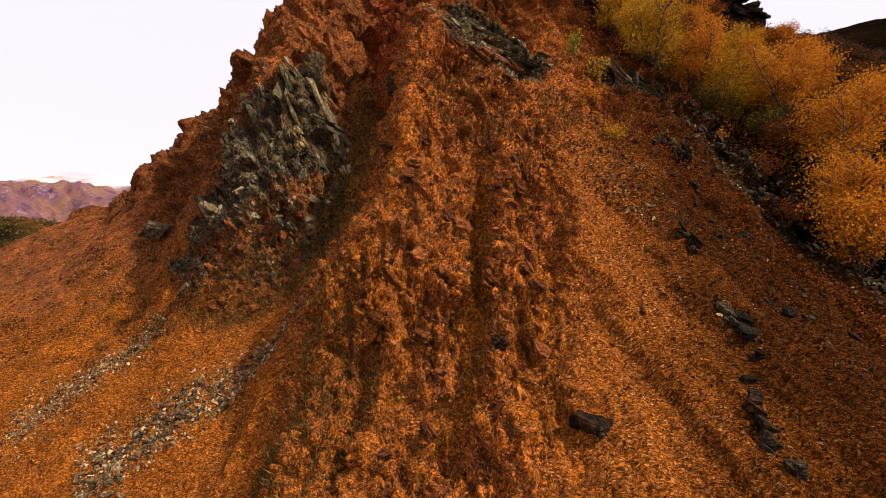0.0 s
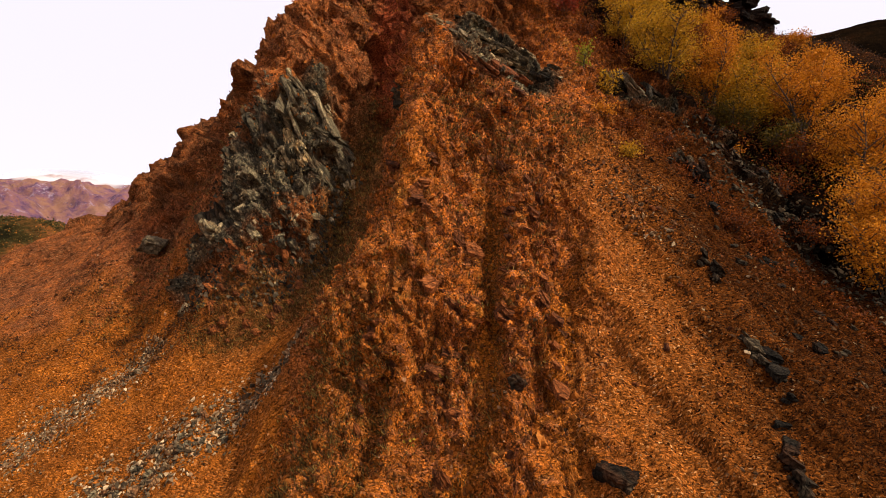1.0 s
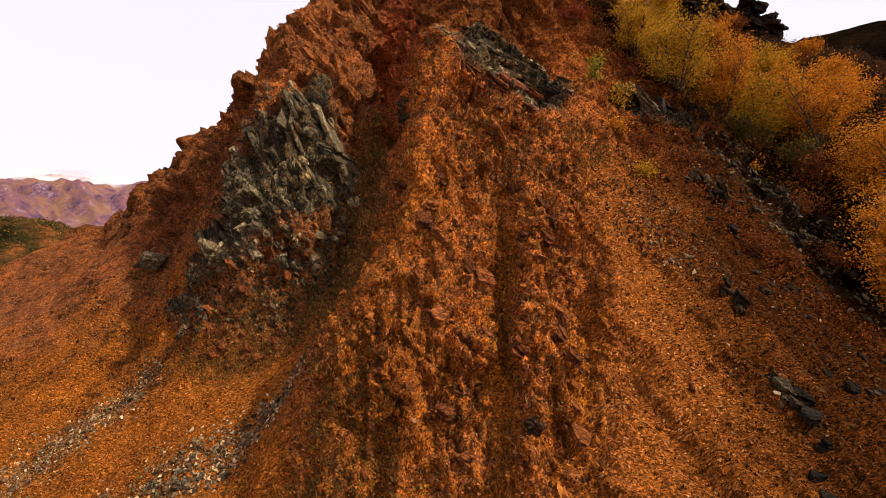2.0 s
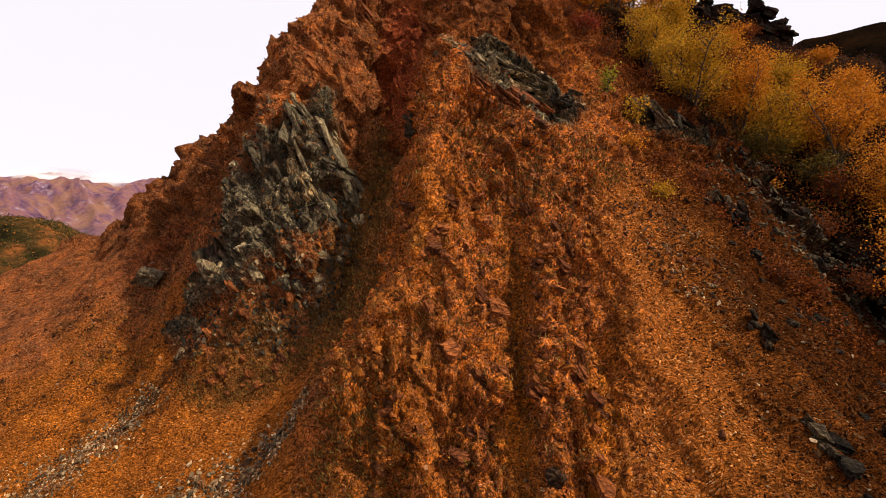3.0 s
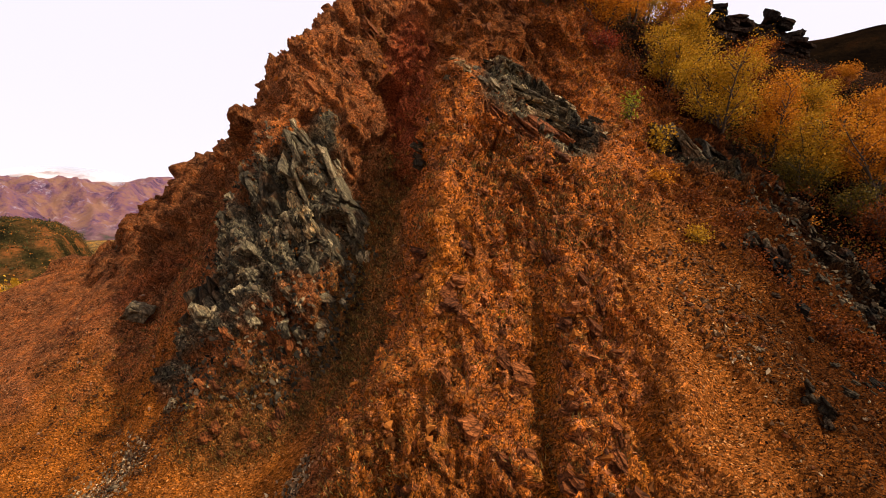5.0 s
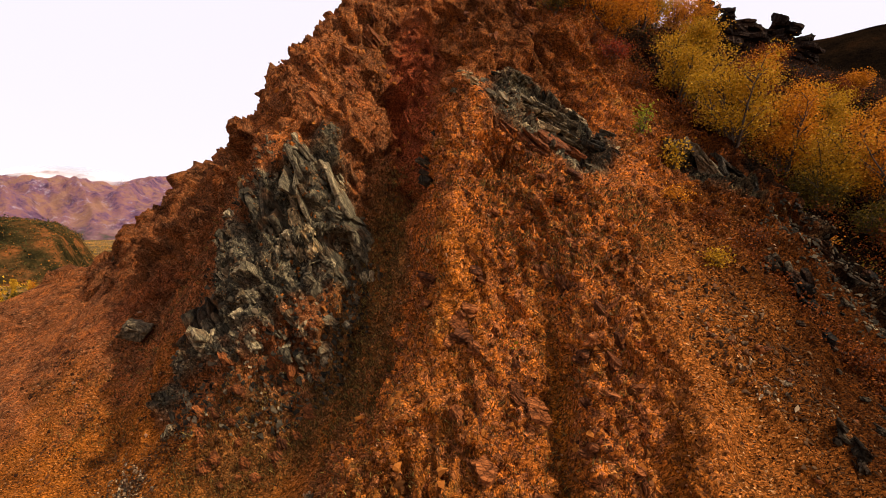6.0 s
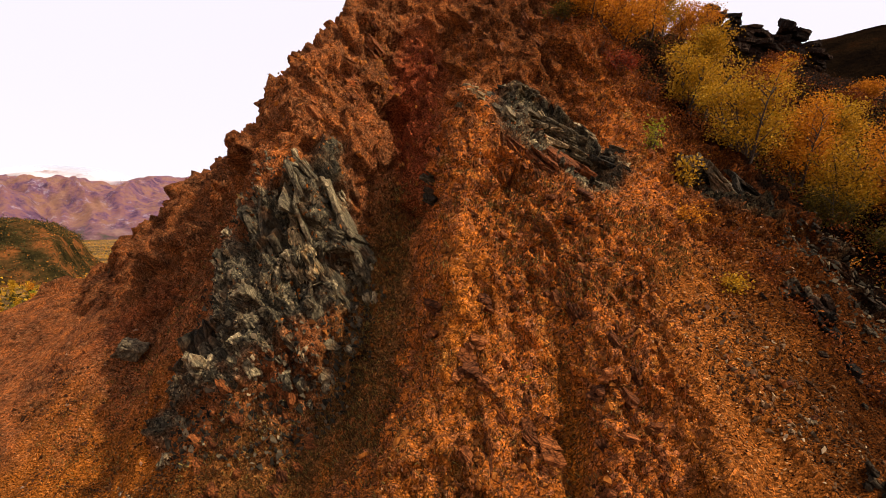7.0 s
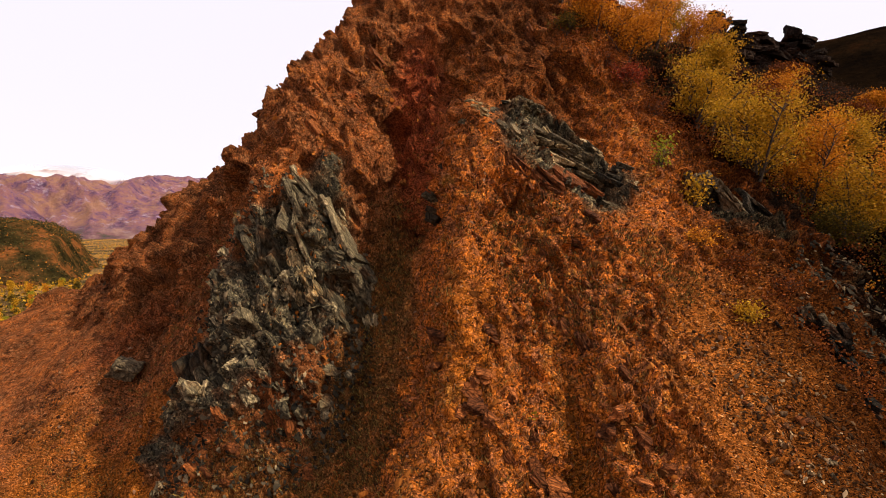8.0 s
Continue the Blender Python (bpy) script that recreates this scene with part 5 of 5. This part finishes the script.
undergrowth("heather", "dark olive brush on the bank", [p for p in strewn(grow_rng, 3200, 14.5, 25.0, 8.0, 11.0, 20) if p[0] > max(16.2 - 0.38 * p[1], 10.4 + 0.9 * (22.5 - p[1]))], 0.5, 0, olive_leaf, 83, 9)
undergrowth("ridge_brush", "dark rusty brush below the tor", strewn(grow_rng, 3800, 23.0, 37.0, 10.0, 9.0, 15), 0.35, 0, heath_leaf, 87)
undergrowth("moss", "yellow-green moss tufts in the rock", strewn(grow_rng, 5, -0.1, 15.8, 0.08, 0.08) + strewn(grow_rng, 6, -0.6, 12.15, 0.1, 0.1) + strewn(grow_rng, 5, -1.1, 11.2, 0.12, 0.12)
            + strewn(grow_rng, 24, -5.2, 27.0, 0.5, 0.6), 0.03, 0, moss_leaf, 88, 5)
undergrowth("upper_brush", "rusty brush on the upper slope", strewn(grow_rng, 1200, 5.6, 25.6, 3.4, 2.0), 0.4, 0, rust_leaf, 84)
undergrowth("dry_grass", "dry brown grass and moss tufts on the rock face",
            strung(grow_rng, 1500, ((-3.6, 23.0), (-4.4, 20.0), (-4.6, 18.0), (-3.4, 16.8)), 1.0, 1.2) + strewn(grow_rng, 1300, -3.2, 11.4, 1.6, 2.2)
            + strewn(grow_rng, 1500, -0.8, 14.5, 3.6, 5.0) + strewn(grow_rng, 900, -7.4, 17.8, 2.8, 1.0) + strewn(grow_rng, 900, 2.0, 18.6, 3.0, 1.6) + strewn(grow_rng, 500, -13.0, 21.5, 4.0, 2.0), 0.14, 0.012, dry_blade, 85, 6)
def clumps(count, cx, cy, rx, ry, each):
    """Spots in clumps."""
    return [(x + grow_rng.gauss(0, 0.22), y + grow_rng.gauss(0, 0.16)) for x, y in strewn(grow_rng, count, cx, cy, rx, ry) for _ in range(each)]


undergrowth("dead_heather", "dark brown dead heather clumps on the loose slope", clumps(46, -15.0, 20.5, 5.5, 3.6, 16) + clumps(22, -10.0, 18.4, 1.6, 1.2, 14), 0.12, 0, brown_leaf, 89, 5)
undergrowth("slope_brush", "low rusty brush along the scree's edge", strung(grow_rng, 900, ((6.0, 19.6), (8.6, 17.2), (10.6, 14.8), (12.0, 12.6)), 0.7, 0.9), 0.22, 0, rust_leaf, 86, 6)

# ---- woods on the valley floor ----
WOOD = "autumn trees on the valley floor"
far_kinds = [tree_meshes(60 + k, 5.5, 1.5, 2, 420, 0.5, f, 0.1) for k, f in enumerate((yellow_leaf, yellow_leaf, orange_leaf, olive_leaf, lime_leaf))]
far_labels = ("bright yellow aspen on the valley floor", "yellow aspen on the valley floor", "orange aspen on the valley floor", "dark olive willow on the valley floor", "yellow-green aspen on the valley floor")
wood_rng = random.Random(71)
first = []
for k in range(290):
    d = 165 * (330 / 165) ** wood_rng.random()
    a = radians(wood_rng.uniform(-48.5, -33))
    x, y = math.sin(a) * d, 4 + math.cos(a) * d
    kind = wood_rng.choice((0, 0, 1, 1, 2, 3, 3, 4))
    s = wood_rng.uniform(0.55, 1.15)
    if kind >= len(first) or not any(f[0] == kind for f in first):
        thing = plant("valley_tree", far_labels[kind], "tree", WOOD, far_kinds[kind], x, y, wood_rng.uniform(0, 360), s)
        first.append((kind, thing))
    else:
        source = next(f[1] for f in first if f[0] == kind)
        at, _ = ground_at(x, y)
        made = copy_thing(source, Matrix.Translation(at) @ pose(0, 0, 0, 0, 0, wood_rng.uniform(0, 360)))
        made.scale = (s, s, s)


# farther woods, too small to tell apart
def far_woods(name, label, count, near, far, surface, seed, gap):
    r = random.Random(seed)
    verts, faces = [], []
    for k in range(count):
        d = near * (far / near) ** r.random()
        a = radians(r.uniform(-50, -28))
        x, y, size = math.sin(a) * d, 4 + math.cos(a) * d, r.uniform(1.2, 3.4)
        if noise.noise(Vector((x * 0.014, y * 0.014, seed))) < gap:
            continue
        for _ in range(9):
            leaf(verts, faces, Vector((x + r.gauss(0, size * 0.3), y + r.gauss(0, size * 0.3), VALLEY + abs(r.gauss(0, size * 0.8)))), r, size * 0.5)
    return tagged(new(name, mesh_of(name, verts, faces, surface)), label, "woods", kind="stuff")


r = random.Random(9)
verts, faces = [], []
spots = HILL[6:80, 8:72].reshape(-1, 3)
for k in range(6500):
    p = spots[r.randrange(len(spots))]
    if p[2] < VALLEY + 3:
        continue
    size = r.uniform(1.0, 2.6)
    at = Vector(p) + Vector((r.uniform(-2, 2), r.uniform(-2, 2), 0))
    for _ in range(8):
        leaf(verts, faces, at + Vector((r.gauss(0, size * 0.4), r.gauss(0, size * 0.4), abs(r.gauss(0, size * 0.4)))), r, size * 0.5)
tagged(new("hill_brush", mesh_of("hill_brush", verts, faces, hill_leaf)), "olive and rust brush on the valley hill", "brush", kind="stuff")
far_woods("golden_woods", "golden woods far along the valley", 5200, 260, 1200, yellow_leaf, 3, -0.15)
far_woods("orange_woods", "orange woods far along the valley", 2600, 300, 1200, orange_leaf, 4, -0.1)
far_woods("valley_brush", "olive brush on the valley floor", 5200, 165, 900, olive_leaf, 5, -0.25)


# ---- loose stones, on the ground they lie on ----
def lay_stone(r, x, y, size, surface, stretch=1.0):
    at, n = ground_at(x, y)
    turn = turned(n + Vector((r.gauss(0, 0.35), r.gauss(0, 0.35), r.gauss(0, 0.35))), Vector((r.gauss(0, 1), r.gauss(0, 1), r.gauss(0, 1))))
    m = Matrix.Translation(at + n * size * 0.08) @ turn @ Matrix.Diagonal((size * stretch, size, size, 1))
    hang("stone", r.choice(CHIPS[surface.name]), ground, m)


stone_rng = random.Random(91)
CHANNEL = ((-5.0, 15.5), (-6.2, 15.0), (-7.6, 14.5), (-8.6, 13.9), (-9.6, 13.4), (-10.6, 12.6))
PALE_RUN = ((-11.5, 18.5), (-12.1, 17.7), (-12.7, 16.9), (-14.2, 16.0), (-15.3, 15.5))
for x, y in strung(stone_rng, 150, CHANNEL, 0.5, 1.4):
    lay_stone(stone_rng, x, y, stone_rng.choice((0.2, 0.25, 0.3, 0.36, 0.45)) * stone_rng.uniform(0.8, 1.2), scree_rock if stone_rng.random() < 0.75 else grey_rock)
for x, y in strung(stone_rng, 60, PALE_RUN, 1.0, 1.5):
    lay_stone(stone_rng, x, y, stone_rng.uniform(0.16, 0.34), scree_rock, 1.3)
for x, y in strewn(stone_rng, 34, 5.7, 15.5, 1.2, 0.6, -20):
    lay_stone(stone_rng, x, y, stone_rng.uniform(0.12, 0.3), scree_rock if stone_rng.random() < 0.6 else rust_rock, 1.2)
for x, y in strewn(stone_rng, 52, 4.5, 12.5, 5.5, 4.0):
    lay_stone(stone_rng, x, y, stone_rng.uniform(0.10, 0.24), stone_rng.choice((scree_rock, rust_rock, rust_rock)), 1.2)


def litter(name, label, spots, sizes, stops, seed, flat=(0.4, 0.8), beds=None):
    """Countless small stones in one mesh, each a broken piece resting on the ground, or still lying along the beds."""
    r = random.Random(seed)
    rs = np.random.RandomState(seed)
    shapes = []
    for _ in range(10):
        v, f = chip_shape(r, r.uniform(*flat), 8)
        tri = [(a[0], a[k], a[k + 1]) for a in f for k in range(1, len(a) - 1)]
        shapes.append((np.array(v), np.array(tri)))
    verts, tris, count = [], [], 0
    for x, y in spots:
        v, f = shapes[r.randrange(10)]
        at, n = ground_at(x, y)
        size = r.uniform(*sizes) * (1 if r.random() < 0.85 else 1.7)
        lean = Vector((r.gauss(0, 0.4), r.gauss(0, 0.4), r.gauss(0, 0.4)))
        t = np.array((turned(Vector(beds) + n * 0.3 + lean, Vector(DIP) + lean) if beds else turned(n + lean, Vector((r.gauss(0, 1), r.gauss(0, 1), r.gauss(0, 1))))).to_3x3())
        verts.append((v * size) @ t.T + np.array(at + n * size * 0.1))
        tris.append(f + count)
        count += len(v)
    verts, tris = np.concatenate(verts), np.concatenate(tris)
    me = mesh_of(name, verts.tolist(), tris.tolist(), make_island_stone(name + "_stone", stops))
    ob = new(name, me)
    ob.parent = ground
    return tagged(ob, label, kind="stuff")


RUST_MIX = ((0.0, (0.0672, 0.0212, 0.0044)), (0.4, (0.1456, 0.0446, 0.0076)), (0.85, (0.2688, 0.0798, 0.0110)), (0.985, (0.2800, 0.1033, 0.0219)), (1.0, (0.4032, 0.2583, 0.1314)))
DULL_MIX = ((0.0, (0.0672, 0.0235, 0.0065)), (0.4, (0.1456, 0.0469, 0.0099)), (0.8, (0.2576, 0.0763, 0.0120)), (1.0, (0.3248, 0.1115, 0.0219)))
BROWN_MIX = ((0.0, (0.0360, 0.0146, 0.0069)), (0.45, (0.1200, 0.0426, 0.0138)), (0.8, (0.2300, 0.0728, 0.0172)), (0.95, (0.2700, 0.1092, 0.0391)), (1.0, (0.3400, 0.1768, 0.0862)))
UPPER_MIX = ((0.0, (0.0260, 0.0114, 0.0057)), (0.5, (0.0850, 0.0322, 0.0115)), (0.9, (0.1800, 0.0624, 0.0184)), (1.0, (0.3000, 0.1768, 0.1035)))
SHARD_MIX = ((0.0, (0.016, 0.008, 0.004)), (0.6, (0.060, 0.026, 0.010)), (0.88, (0.10, 0.052, 0.024)), (1.0, (0.40, 0.27, 0.15)))
# gravel colours with the right slope's painted shade in them
SHADED_MIX = ((0.0, (0.0043, 0.0017, 0.0008)), (0.5, (0.0153, 0.0051, 0.0014)), (0.9, (0.0340, 0.0110, 0.0026)), (0.985, (0.0510, 0.0221, 0.0085)), (1.0, (0.2210, 0.1275, 0.0680)))
CRAG_MIX = ((0.0, (0.012, 0.010, 0.007)), (0.6, (0.045, 0.034, 0.021)), (0.95, (0.10, 0.07, 0.04)), (1.0, (0.30, 0.21, 0.11)))
GREY_MIX = ((0.0, (0.0275, 0.0187, 0.0112)), (0.4, (0.1063, 0.0700, 0.0363)), (0.75, (0.2375, 0.1400, 0.0688)), (1.0, (0.5500, 0.3750, 0.2000)))
litter("bank_rubble", "dark broken rubble below the birches", strung(stone_rng, 2600, ((9.0, 20.6), (11.0, 18.6), (13.0, 16.2), (14.0, 13.8)), 1.6, 1.8), (0.06, 0.22), CRAG_MIX, 103, (0.25, 0.5))
litter("channel_rubble", "grey-brown broken rubble", strung(stone_rng, 2600, CHANNEL, 0.6, 1.6), (0.05, 0.16), GREY_MIX, 95)
litter("pale_rubble", "pale grey stone run", strung(stone_rng, 2800, PALE_RUN, 1.0, 1.6), (0.04, 0.14), GREY_MIX, 96)
litter("face_chunks", "rusty rock lumps on the face", strewn(stone_rng, 700, -0.4, 14.8, 4.2, 6.0) + strewn(stone_rng, 400, -6.0, 23.0, 3.0, 4.5), (0.10, 0.22), DULL_MIX, 94, (0.5, 0.9))
gravel_spots = strewn(stone_rng, 15000, 6.0, 13.6, 5.2, 5.6, 20) + strewn(stone_rng, 700, 5.6, 15.5, 1.6, 0.8, -20)
# further right, more stones take the shaded colours
shaded_spots = {p for p in gravel_spots if stone_rng.random() < (p[0] - 3.0) / 3.6}
litter("gravel", "rusty gravel strewn over the slope", [p for p in gravel_spots if p not in shaded_spots], (0.018, 0.06), RUST_MIX, 97)
litter("dark_gravel", "gravel with the right slope's shade put into its colour", [p for p in gravel_spots if p in shaded_spots], (0.02, 0.065), SHADED_MIX, 92)
litter("face_rubble", "rusty rock flakes on the face", strewn(stone_rng, 17000, -0.4, 14.8, 4.6, 6.4), (0.025, 0.11), BROWN_MIX, 98, (0.35, 0.7), (0.55, -0.45, 0.70))
litter("crag_flakes", "dark flakes splitting off the crag", strewn(stone_rng, 2500, -7.6, 19.8, 3.4, 2.0), (0.06, 0.24), CRAG_MIX, 101, (0.2, 0.4), (0.70, -0.50, 0.5))
litter("upper_flakes", "red-brown flakes on the upper rocks", strewn(stone_rng, 2000, -6.0, 24.5, 5.0, 4.0), (0.05, 0.18), DULL_MIX, 102, (0.2, 0.45), (0.70, -0.50, 0.5))
litter("slope_clods", "dark earthy clods on the loose slope", clumps(60, -15.5, 21.5, 6.0, 3.8, 14), (0.05, 0.20), UPPER_MIX, 104, (0.4, 0.8))
litter("slope_gravel", "orange gravel of the loose slope", strewn(stone_rng, 5000, -14.5, 20.0, 7.5, 6.5), (0.025, 0.07), DULL_MIX, 99)
litter("shards", "flat pale and dark rock shards", strewn(stone_rng, 700, 5.8, 16.0, 1.9, 1.3, -25) + strewn(stone_rng, 400, 8.0, 13.0, 2.6, 2.0, -35), (0.05, 0.15), SHARD_MIX, 93, (0.15, 0.35))
litter("upper_rubble", "rock crumbs of the upper slope", strewn(stone_rng, 3500, 3.0, 19.5, 6.0, 3.0), (0.035, 0.13), UPPER_MIX, 100)
